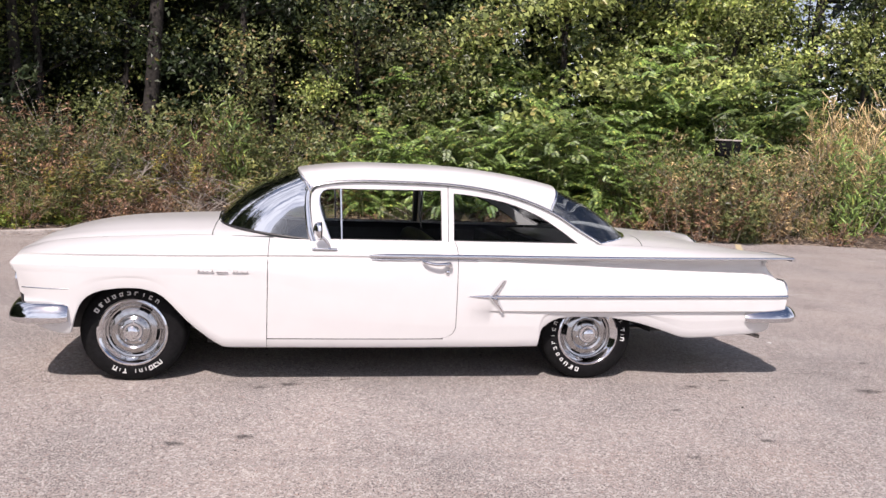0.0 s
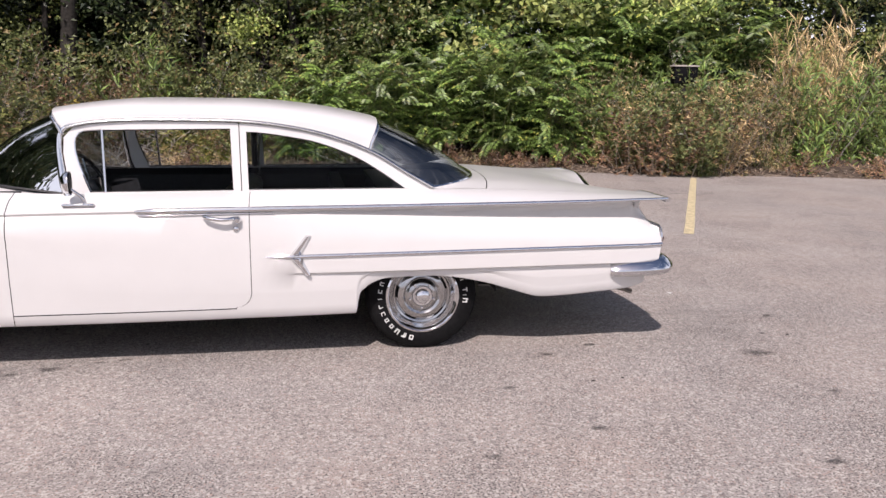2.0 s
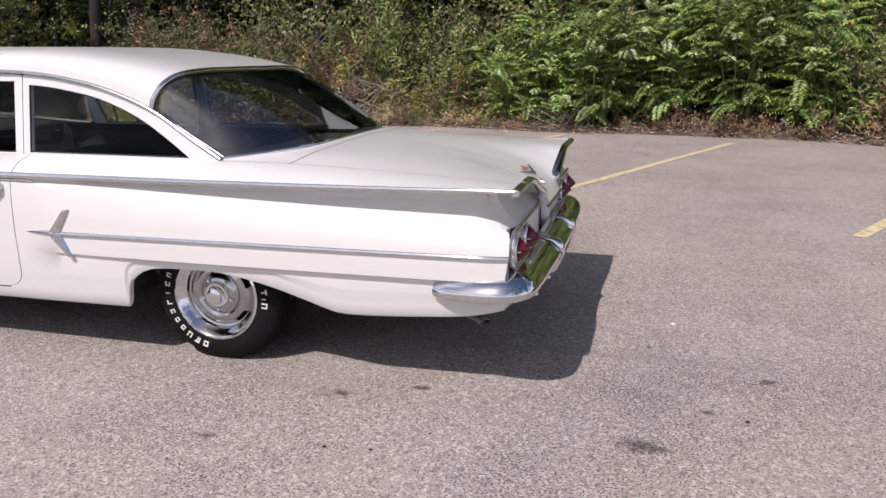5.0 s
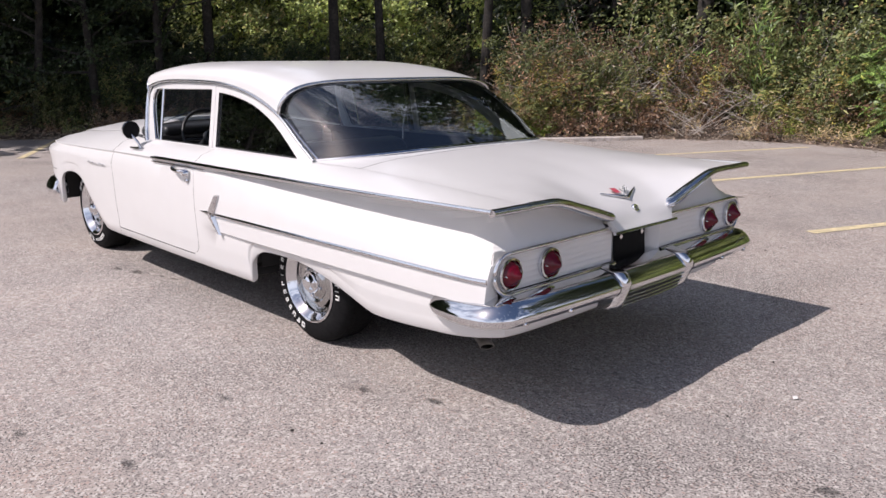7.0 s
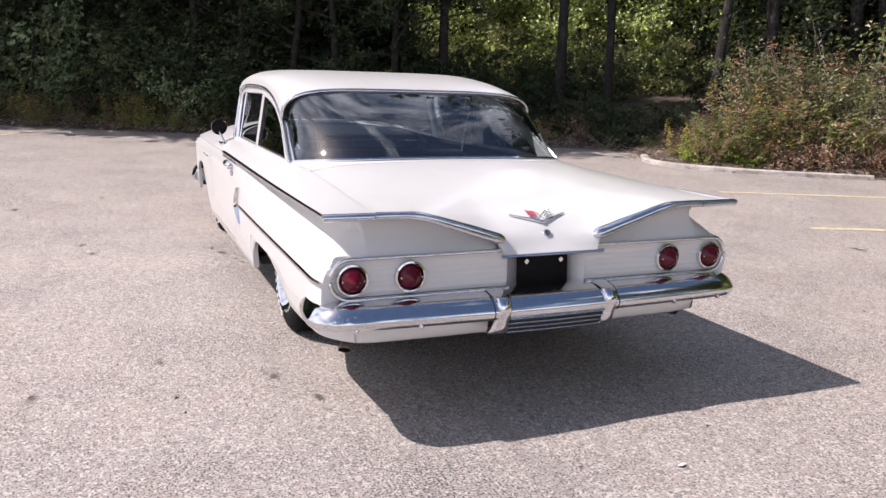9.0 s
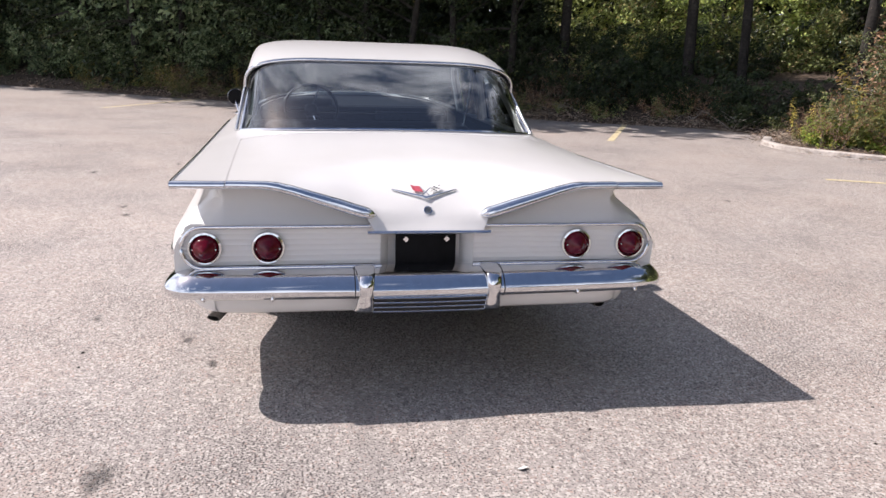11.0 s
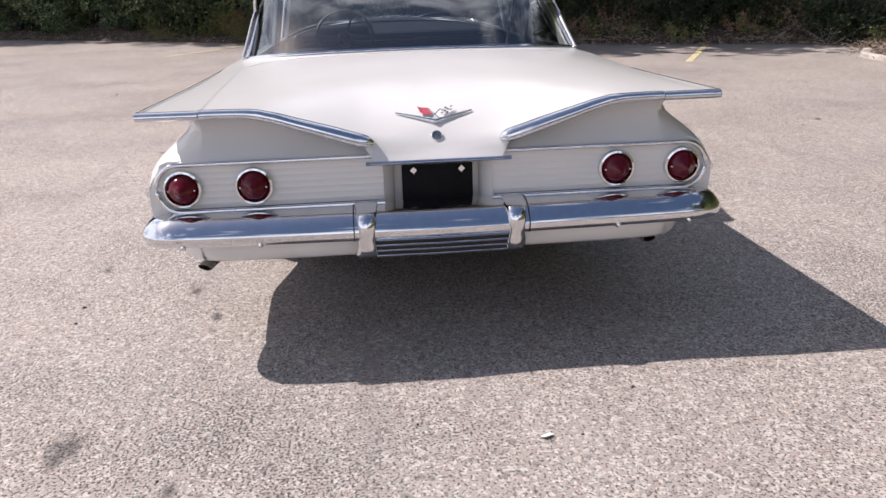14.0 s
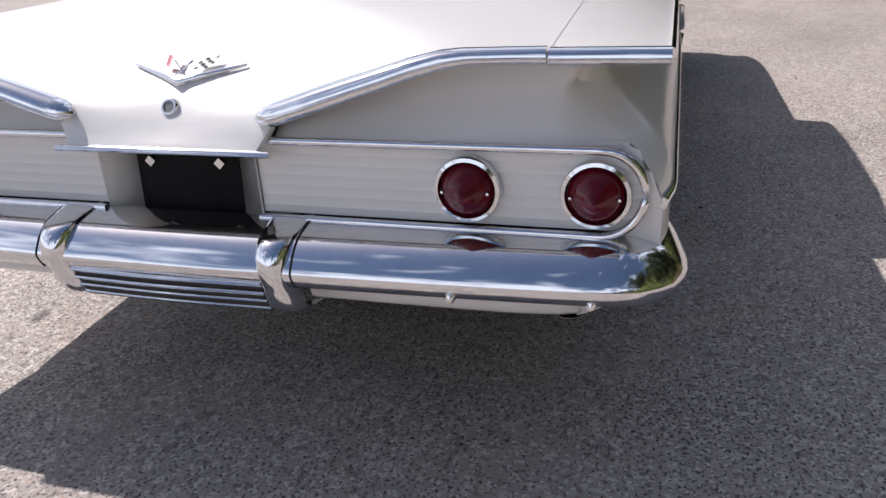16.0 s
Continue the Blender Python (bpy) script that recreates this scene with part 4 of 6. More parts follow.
plate = mesh("number_plate", [p for r in plate_grid for p in r] + [p for r in plate_back for p in r],
             grid_faces(9, 13) + [tuple(n + i for i in reversed(q)) for q in grid_faces(9, 13)] + [(edge[i], n + edge[i], n + edge[(i + 1) % len(edge)], edge[(i + 1) % len(edge)]) for i in range(len(edge))],
             PLATE, car, "plain black number plate, slightly bent", 40)
for y in (-0.085, 0.085):
    bm = bmesh.new()
    block(bm, (PX + 0.002, y - 0.009, 0.655), (PX + 0.008, y + 0.009, 0.673))
    bmesh.ops.transform(bm, matrix=Matrix.Translation((0, y, 0.664)) @ Matrix.Rotation(radians(45), 4, "X") @ Matrix.Translation((0, -y, -0.664)), verts=bm.verts[:])
    part("plate_bolt", bm, CHROME, plate)
    box("plate_clip", (PX + 0.008, y * 0.55 - 0.012, 0.50), (PX + 0.020, y * 0.55 + 0.012, 0.515), BLACK, plate, bevel=0.002)

# emblem on the lid: wide V with crossed flags as plain shapes, and the lock
def deck_at(y, drop):
    s = 2.93 - drop
    return Vector((s, y, deck_z(s, y) + 0.006))


tube("emblem", [deck_at(-0.136, 0.126), deck_at(-0.066, 0.098), deck_at(0, 0.070), deck_at(0.066, 0.098), deck_at(0.136, 0.126)], 0.008, CHROME, trunk_lid,
              "chrome V emblem with two small flags", n=8, scale=lambda t: 0.35 + 0.9 * (1 - abs(2 * t - 1)))
def flag(name, y, way, m):
    """A small rippled flag that leans back against the lid."""
    a = deck_at(y, 0.098) + Vector((0, 0, 0.003))
    grid = [[a + Vector((-0.0078 * j - 0.0030 * i, way * (0.0105 * i + 0.002 * j), 0.0045 * j + 0.0018 * i + 0.0018 * math.sin(i * 1.6 + 0.5))) for i in range(5)] for j in range(5)]
    return sheet(name, grid, m, trunk_lid, smooth=60), grid


flag("red_flag", -0.008, -1, RED)
_, weave = flag("pale_flag", 0.020, 1, LETTER)
for i in range(4):
    for j in range(4):
        if (i + j) % 2 == 0:
            q = [weave[j][i], weave[j][i + 1], weave[j + 1][i + 1], weave[j + 1][i]]
            mesh("flag_check", [p.lerp(sum(q, Vector()) / 4, 0.28) + Vector((0.0010, 0, 0.0010)) for p in q], [(0, 1, 2, 3)], BLACK, trunk_lid, smooth=0)
for way in (-1, 1):
    tube("flag_staff", [deck_at(-way * 0.016, 0.080) + Vector((0, 0, 0.004)), deck_at(way * 0.022, 0.105) + Vector((0, 0, 0.020))], 0.0022, CHROME, trunk_lid, n=5)
v, f = lathe([(0.012, 0.004), (0.013, 0.008), (0.017, 0.008), (0.020, 0.003), (0.021, -0.012)], 24, "x")
m = Matrix.Translation((2.902, 0, 0.785)) @ Matrix.Rotation(radians(-32), 4, "Y")
mesh("lid_lock", [m @ Vector(q) for q in v], f, CHROME, trunk_lid, "round chrome boot lock", 40)
v, f = lathe([(0.0005, 0.006), (0.012, 0.005), (0.0125, -0.012)], 20, "x")
mesh("lock_core", [m @ Vector(q) for q in v], f, EXHAUST, trunk_lid, "grey lock core", 40)


def bumper_path(front, n=90):
    pts = []
    if front:
        pts = [(-1.86, -0.955, 0.462), (-1.98, -0.962, 0.462), (-2.10, -0.945, 0.46), (-2.17, -0.88, 0.457), (-2.22, -0.6, 0.455), (-2.25, 0, 0.455)]
    else:
        pts = [(2.61, -0.972, 0.487), (2.76, -1.0, 0.494), (2.885, -1.003, 0.50), (2.955, -0.968, 0.505), (2.987, -0.88, 0.508), (3.002, -0.5, 0.506), (3.008, 0, 0.504)]
    pts = pts + [(x, -y, z) for x, y, z in reversed(pts[:-1])]
    return through_points(pts, n)


rear_prof = [(-0.088, 0.062), (-0.072, 0.061), (-0.024, 0.050), (-0.007, 0.044), (0.009, 0.033), (0.024, 0.018), (0.036, 0.001), (0.041, -0.008), (0.042, -0.014), (0.036, -0.030), (0.028, -0.043), (0.012, -0.049), (-0.03, -0.051), (-0.088, -0.05)]
v, f = sweep(bumper_path(False), rear_prof, scale=lambda t: 0.74 + 0.22 * min(1, 70 * min(t, 1 - t)) ** 0.5 + 0.04 * min(1, 8 * min(t, 1 - t)))
bumper = mesh("rear_bumper", v, f, CHROME, car, "polished chrome rear bumper", 45)
front_prof = [(-0.06, 0.074), (-0.01, 0.072), (0.014, 0.064), (0.032, 0.044), (0.048, 0.012), (0.058, -0.014), (0.058, -0.028), (0.046, -0.046), (0.022, -0.060), (-0.06, -0.064)]
v, f = sweep(bumper_path(True), [(-a, b) for a, b in reversed(front_prof)], scale=lambda t: 0.82 + 0.18 * min(1, 60 * min(t, 1 - t)) ** 0.5)
mesh("front_bumper", v, f, CHROME, car, "polished chrome front bumper", 45)
for y in (-0.88, -0.62, 0.62, 0.88):
    v, f = lathe([(0.0005, 0.010), (0.007, 0.008), (0.010, 0.002), (0.012, -0.01)], 14, "x", (3.030 if abs(y) < 0.7 else 3.014, y, 0.466))
    mesh("bumper_bolt", v, f, CHROME, bumper, "", 40)
GUARD = through_points([(2.935, 0, 0.572), (2.99, 0, 0.562), (3.030, 0, 0.552), (3.052, 0, 0.532), (3.060, 0, 0.506), (3.056, 0, 0.480), (3.044, 0, 0.452), (3.034, 0, 0.425), (3.020, 0, 0.400), (2.995, 0, 0.386), (2.94, 0, 0.384)], 30)
for side in (LEFT, RIGHT):
    cols = [[p + Vector((-d, side * (0.258 + w * (0.78 + (0.36 if i < 15 else 0.55) * abs(2 * i / 29 - 1) ** 1.4)), 0)) for i, p in enumerate(GUARD)] for w, d in ((-0.040, 0.034), (-0.036, 0.014), (-0.024, 0.003), (0, 0), (0.024, 0.003), (0.036, 0.014), (0.040, 0.034))]
    sheet("bumper_guard", cols, CHROME, bumper, "chrome bumper guard", flip=side < 0, smooth=50)
    tube("bumper_joint", [Vector((3.0055 + a * 1.012, side * 0.302, 0.5055 + b * 1.012)) for a, b in rear_prof[1:-1]], 0.0021, BLACK, bumper, "dark joint between bumper pieces", n=5, up=(0, 1, 0))
centre = through_points([(3.000, -0.228, 0.44), (3.006, 0, 0.44), (3.000, 0.228, 0.44)], 12)
v, f = sweep(centre, [(-0.03, 0.03), (0.034, 0.03), (0.028, 0.0), (0.006, -0.052), (-0.03, -0.055)])
bay = mesh("bumper_centre", v, f, BLACK, bumper, "dark recess between the guards", 30)
for i in range(4):
    t = i / 3
    tube("rib", [Vector((p.x + mid(0.036, 0.008, t**1.3), p.y, 0.462 - 0.066 * t)) for p in centre], 0.0058, CHROME, bay, "thin bright rib", n=8, sy=0.8)
# valance below the bumper, with a recess in the middle
for side in (LEFT, RIGHT):
    line = [(2.62, 0.925), (2.78, 0.91), (2.87, 0.86), (2.905, 0.76), (2.915, 0.5), (2.915, 0.27)]
    pts = through_points([(x, side * y, 0.36) for x, y in line], 30)
    grid = [[Vector((p.x, p.y, z0 + 0.0)) + Vector((dx, 0, 0)) for p in pts] for z0, dx in ((0.56, -0.02), (0.46, 0.0), (0.41, 0.0), (0.378, -0.008), (0.362, -0.03), (0.36, -0.12))]
    sheet("valance", grid, PAINT, car, "white panel below the rear bumper", flip=side < 0, smooth=45)
    # exhaust
    tip = through_points([(1.9, side * 0.60, 0.33), (2.3, side * 0.74, 0.34), (2.58, side * 0.79, 0.35), (2.73, side * (0.83 if side < 0 else 0.80), 0.335), (2.80, side * (0.865 if side < 0 else 0.82), 0.316 if side < 0 else 0.33)], 24)
    v, f = sweep(tip, [(1.35 * a, 0.6 * b) for a, b in ring(0.0235, 14)], caps=False)
    v2, f2 = sweep(tip, [(1.35 * a, 0.6 * b) for a, b in ring(0.021, 14)], caps=False)
    mesh("exhaust_pipe", v + v2, f + [tuple(reversed([i + len(v) for i in q])) for q in f2] + [(23 * 14 + i, 23 * 14 + (i + 1) % 14, len(v) + 23 * 14 + (i + 1) % 14, len(v) + 23 * 14 + i) for i in range(14)],
         EXHAUST, car, "flattened turned-down exhaust tip", 40)

# ---- underside, wheel wells, nose ----
def hull(name, lo, hi, mat=BLACK):
    return box(name, lo, hi, mat, car, "", 0.01)


hull("floor_pan", (-1.05, -0.90, 0.27), (1.05, 0.90, 0.33))
hull("rear_floor", (1.95, -0.80, 0.34), (2.78, 0.80, 0.55))
hull("engine_floor", (-2.10, -0.62, 0.30), (-1.05, 0.62, 0.62))
hull("firewall", (-1.10, -0.72, 0.33), (-1.04, 0.72, 0.86))
hull("trunk_wall", (1.02, -0.88, 0.33), (1.10, 0.88, 0.90))
hull("trunk_floor", (1.10, -0.90, 0.665), (2.80, 0.90, 0.69))
hull("rear_axle", (1.46, -0.62, 0.27), (1.56, 0.62, 0.37))
hull("frame_rail", (1.05, -0.62, 0.36), (2.0, 0.62, 0.46))
for side in (LEFT, RIGHT):
    for x in (-AXLE, AXLE):
        arc = [(x + 0.42 * math.cos(a), 0.36 + 0.40 * math.sin(a)) for a in np.linspace(0, math.pi, 25)]
        top = 0.64 if x > 0 else 0.70
        sheet("wheel_well", [[(px, side * y, min(pz, top)) for px, pz in arc] for y in (0.50, 0.93)] , BLACK, car, "dark wheel housing", smooth=60)
        mesh("well_wall", [(px, side * 0.52, min(pz, top)) for px, pz in arc], [tuple(range(25))], BLACK, car)
bm = bmesh.new()
block(bm, (-2.15, -0.80, 0.42), (-2.05, 0.80, 0.80))
bmesh.ops.bevel(bm, geom=bm.edges[:], offset=0.03, segments=3, affect="EDGES", profile=0.5)
part("grille", bm, TRIM, car, "bright front grille panel")
for side in (LEFT, RIGHT):
    edge = [Vector(body_point(-2.19, k, side)) for k in range(1, 16)]
    grid = [[p + Vector((dx * (1.0 if 5 < i < 11 else 0.3), -side * dy, 0)) for i, p in enumerate(edge)] for dx, dy in ((0, 0), (-0.010, 0.006), (-0.015, 0.018), (-0.015, 0.034), (-0.006, 0.045))]
    grid.append([Vector((-2.165, side * 0.50, p.z)) for p in edge])
    sheet("nose_rim", grid, PAINT, car, "white front end round the headlamps", smooth=60)
    for y in (0.80, 0.60):
        v, f = lathe([(0.068, -0.012), (0.074, -0.026), (0.084, -0.020), (0.090, 0.012)], 28, "x", (-2.166, side * y, 0.655))
        lamp = mesh("headlamp", v, f, CHROME, car, "round headlamp in a chrome ring", 40)
        v, f = lathe([(0.0005, -0.026), (0.035, -0.022), (0.060, -0.012), (0.072, 0.0)], 28, "x", (-2.166, side * y, 0.655))
        mesh("headlamp_lens", v, f, TRIM, lamp, "pale lamp lens", 50)
box("grille_top", (-2.20, -0.70, 0.70), (-2.12, 0.70, 0.79), PAINT, car, bevel=0.02)


# ---- wheels ----
def build_wheel():
    """A wheel at the origin whose outer face looks to -y."""
    w = empty("wheel", (0, 0, 0), "", "")
    R, r = WHEEL_R, 0.214
    prof = [(r - 0.012, 0.10), (r, 0.112), (r + 0.03, 0.118), (R - 0.05, 0.112), (R - 0.02, 0.10), (R - 0.006, 0.088), (R, 0.07), (R, -0.07), (R - 0.006, -0.088),
            (R - 0.02, -0.102), (R - 0.05, -0.114), (r + 0.035, -0.119), (r + 0.012, -0.117), (r, -0.110), (r - 0.012, -0.10)]
    v, f = lathe(prof, 72, "y")
    mesh("tyre", v, f, RUBBER, w, "black tyre with raised white bars", 50)
    bm = bmesh.new()
    for i in range(72):
        for y in (-0.055, -0.018, 0.018, 0.055):
            block(bm, (-0.009, y - 0.014, R - 0.004), (0.009, y + 0.014, R + 0.0015), Matrix.Rotation(2 * math.pi * (i + 0.5 * (y > 0)) / 72, 4, "Y"))
    part("tread", bm, RUBBER, w, smooth=0)
    # raised white shapes on the wall, each of a few plain strokes
    wide, tall, pen = 0.0125, 0.028, 0.0058
    full_set = {"l": (-wide, -wide + pen, 0, tall), "r": (wide - pen, wide, 0, tall), "t": (-wide, wide, tall - pen, tall), "b": (-wide, wide, 0, pen), "m": (-pen / 2, pen / 2, 0, tall)}
    for centre_at, step, small, kinds in ((-10, 10.4, 0.82, ("lrtb", "ltm", "lrb", "lrtb", "lrtb", "rtb", "lt", "m", "ltb", "lrt")), (172, 7.3, 0.74, ("lrt", "rtb", "lrtb", "m", "lrt", "m", "", "tm", "m", "lrt"))):
        for i, kind in enumerate(kinds):
            if not kind:
                continue
            big = 1.0 if i < 3 or (centre_at > 90 and i in (0, 7, 9)) else small
            bm = bmesh.new()
            for q in kind:
                x0, x1, z0, z1 = full_set[q]
                block(bm, (x0 * big, -0.1215, r + 0.026 + z0 * big), (x1 * big, -0.1135, r + 0.026 + z1 * big), Matrix.Rotation(radians(centre_at + step * (i - 4.5)), 4, "Y"))
            part("raised_mark", bm, LETTER, w, "raised white mark", smooth=0)
    # trim ring
    v, f = lathe([(r + 0.004, -0.108), (r + 0.002, -0.119), (r - 0.008, -0.124), (r - 0.016, -0.118), (r - 0.028, -0.098), (r - 0.040, -0.088), (r - 0.046, -0.080), (r - 0.046, -0.06)], 72, "y")
    mesh("trim_ring", v, f, CHROME, w, "polished trim ring", 50)
    # disc with five slots
    n, rings = 80, [(r - 0.040, -0.070), (0.157, -0.064), (0.141, -0.080), (0.112, -0.086), (0.098, -0.078), (0.085, -0.085), (0.078, -0.092), (0.060, -0.094)]
    verts = [(q * math.cos(2 * math.pi * i / n), h, q * math.sin(2 * math.pi * i / n)) for i in range(n) for q, h in rings]
    k = len(rings)
    faces = []
    for i in range(n):
        slot = (i - 11) % 16 < 6
        for j in range(k - 1):
            if not (slot and j == 1):
                faces.append((i * k + j, ((i + 1) % n) * k + j, ((i + 1) % n) * k + j + 1, i * k + j + 1))
    mesh("disc", verts, faces, STEEL, w, "grey-chrome slotted steel disc", 40)
    v, f = lathe([(0.0005, -0.03), (0.20, -0.03)], 40, "y")
    mesh("brake_drum", v, f, BLACK, w)
    v, f = lathe([(0.062, -0.088), (0.062, -0.104), (0.056, -0.112), (0.044, -0.112), (0.040, -0.118), (0.036, -0.132), (0.026, -0.138), (0.014, -0.140), (0.0005, -0.141)], 40, "y")
    mesh("hub_cap", v, f, CHROME, w, "round chrome centre cap", 40)
    for i in range(5):
        a = 2 * math.pi * i / 5 + 0.3
        v, f = lathe([(0.0005, -0.106), (0.007, -0.105), (0.009, -0.098), (0.009, -0.09)], 10, "y", (0.074 * math.cos(a), 0.002, 0.074 * math.sin(a)))
        mesh("lug_nut", v, f, CHROME, w)
    v, f = lathe([(r - 0.012, 0.10), (r - 0.03, 0.02), (r - 0.04, -0.07)], 40, "y")
    mesh("rim_barrel", v, f, STEEL, w, "", 50)
    return w


wheel = build_wheel()
wheel.parent = car
for x, side, turn in ((-AXLE, LEFT, 0), (AXLE, LEFT, 252), (-AXLE, RIGHT, 30), (AXLE, RIGHT, 50)):
    m = Matrix.Translation((x, side * 0.735, WHEEL_R - 0.003)) @ Matrix.Rotation(0 if side < 0 else math.pi, 4, "Z") @ Matrix.Rotation(radians(turn), 4, "Y")
    if (x, side) == (-AXLE, LEFT):
        wheel.matrix_basis = m
    else:
        copy_thing(wheel, m)

# ---- cabin ----
box("dashboard", (-0.95, -0.78, 0.80), (-0.62, 0.78, 0.945), CABIN, car, "dark padded dashboard", 0.04, segments=3)
tube("dash_trim", [Vector((-0.612, y, 0.885)) for y in np.linspace(-0.7, 0.74, 8)], 0.008, CHROME, car, n=6)
box("glove_box", (-0.625, 0.15, 0.83), (-0.605, 0.62, 0.90), CLOTH, car, bevel=0.01)
box("gauge_hood", (-0.80, -0.60, 0.92), (-0.62, -0.20, 1.0), CABIN, car, bevel=0.035, segments=3)


def bench(name, x, back_top, label):
    s = empty(name, (x, 0, 0.33), "", "")
    s.parent = car
    box("seat_cushion", (-0.32, -0.72, 0.0), (0.24, 0.72, 0.24), CLOTH, s, label, 0.07, segments=3)
    box("seat_back", (0.20, -0.72, 0.06), (0.40, 0.72, back_top - 0.33), CABIN, s, label, 0.07, Matrix.Translation((0.2, 0, 0.1)) @ Matrix.Rotation(radians(12), 4, "Y") @ Matrix.Translation((-0.2, 0, -0.1)), 3)
    return s


bench("front_bench", 0.05, 0.94, "dark vinyl bench seat")
bench("rear_bench", 1.0, 0.93, "dark vinyl bench seat")
box("parcel_shelf", (1.28, -0.74, 0.90), (1.86, 0.74, 0.925), CABIN, car, "dark parcel shelf under the rear window", 0.008)
wheel_m = Matrix.Translation((-0.36, -0.38, 0.93)) @ Matrix.Rotation(radians(62), 4, "Y")
steering = tube("steering_wheel", [wheel_m @ Vector((0.205 * math.cos(a), 0.205 * math.sin(a), 0)) for a in np.linspace(0, 2 * math.pi, 40, endpoint=False)], 0.012, CABIN, car,
                "large thin-rimmed dark steering wheel", n=8, closed=True, up=(1, 0, 0.1))
for a in (20, 160, 270):
    tube("spoke", [wheel_m @ Vector((0.03 * math.cos(radians(a)), 0.03 * math.sin(radians(a)), -0.02)), wheel_m @ Vector((0.2 * math.cos(radians(a)), 0.2 * math.sin(radians(a)), 0))], 0.008, CHROME, steering, n=6)
v, f = lathe([(0.0005, 0.02), (0.04, 0.01), (0.055, -0.02), (0.03, -0.10), (0.03, -0.45)], 20, "z")
mesh("column", [wheel_m @ Vector(q) for q in v], f, CABIN, steering, "", 40)
tube("shift_lever", [wheel_m @ Vector((0.0, 0.0, -0.10)), wheel_m @ Vector((0.10, 0.20, -0.06))], 0.006, CHROME, steering, n=6)
tube("mirror_stalk", [(-0.47, 0, 1.36), (-0.44, 0, 1.30)], 0.006, CHROME, car, n=6)
box("inside_mirror", (-0.445, -0.12, 1.245), (-0.425, 0.12, 1.30), CABIN, car, "dark rear-view mirror", 0.012)
for side in (LEFT, RIGHT):
    m = [plate_at(0.475, 0.95, side, -0.035), plate_at(0.475, 1.31, side, -0.035)]
    tube("pillar_cover", m, 0.022, CABIN, car, "dark inner centre pillar", n=8)
    sheet("door_card", [[(x, side * y, z) for x in np.linspace(-0.62, 1.05, 8)] for y, z in ((0.78, 0.935), (0.84, 0.88), (0.86, 0.36))], CABIN, car, "dark inner door lining", flip=side < 0)
    sheet("quarter_card", [[(x, side * y, z) for x in np.linspace(1.05, 1.45, 4)] for y, z in ((0.78, 0.935), (0.84, 0.88), (0.86, 0.70))], CABIN, car, "dark inner side lining", flip=side < 0)
tube("belt_strap", [(0.50, 0.70, 1.30), (0.52, 0.70, 1.16), (0.505, 0.68, 1.0), (0.52, 0.66, 0.9)], 0.008, TRIM, car, "pale hanging strap", n=6)

# outside mirror on the driver's door
foot = through_points([(-0.285, -0.925, 0.893), (-0.30, -0.935, 0.93), (-0.335, -0.95, 0.965), (-0.36, -0.955, 0.985)], 12)
mirror = tube("side_mirror", foot, 0.009, CHROME, car, "round chrome mirror on a stalk", n=10)
v, f = lathe([(0.0005, -0.030), (0.03, -0.026), (0.050, -0.014), (0.059, 0.0), (0.060, 0.012), (0.055, 0.016)], 32, "x")
mm = Matrix.Translation((-0.365, -0.955, 1.01)) @ Matrix.Rotation(radians(8), 4, "Z")
mesh("mirror_shell", [mm @ Vector(q) for q in v], f, CHROME, mirror, "", 40)
v, f = lathe([(0.0005, 0.021), (0.058, 0.020), (0.059, 0.012)], 32, "x")
mesh("mirror_face", [mm @ Vector(q) for q in v], f, PLATE, mirror, "dark mirror glass")
box("mirror_foot", (-0.40, -0.955, 0.885), (-0.24, -0.915, 0.899), CHROME, mirror, bevel=0.006)

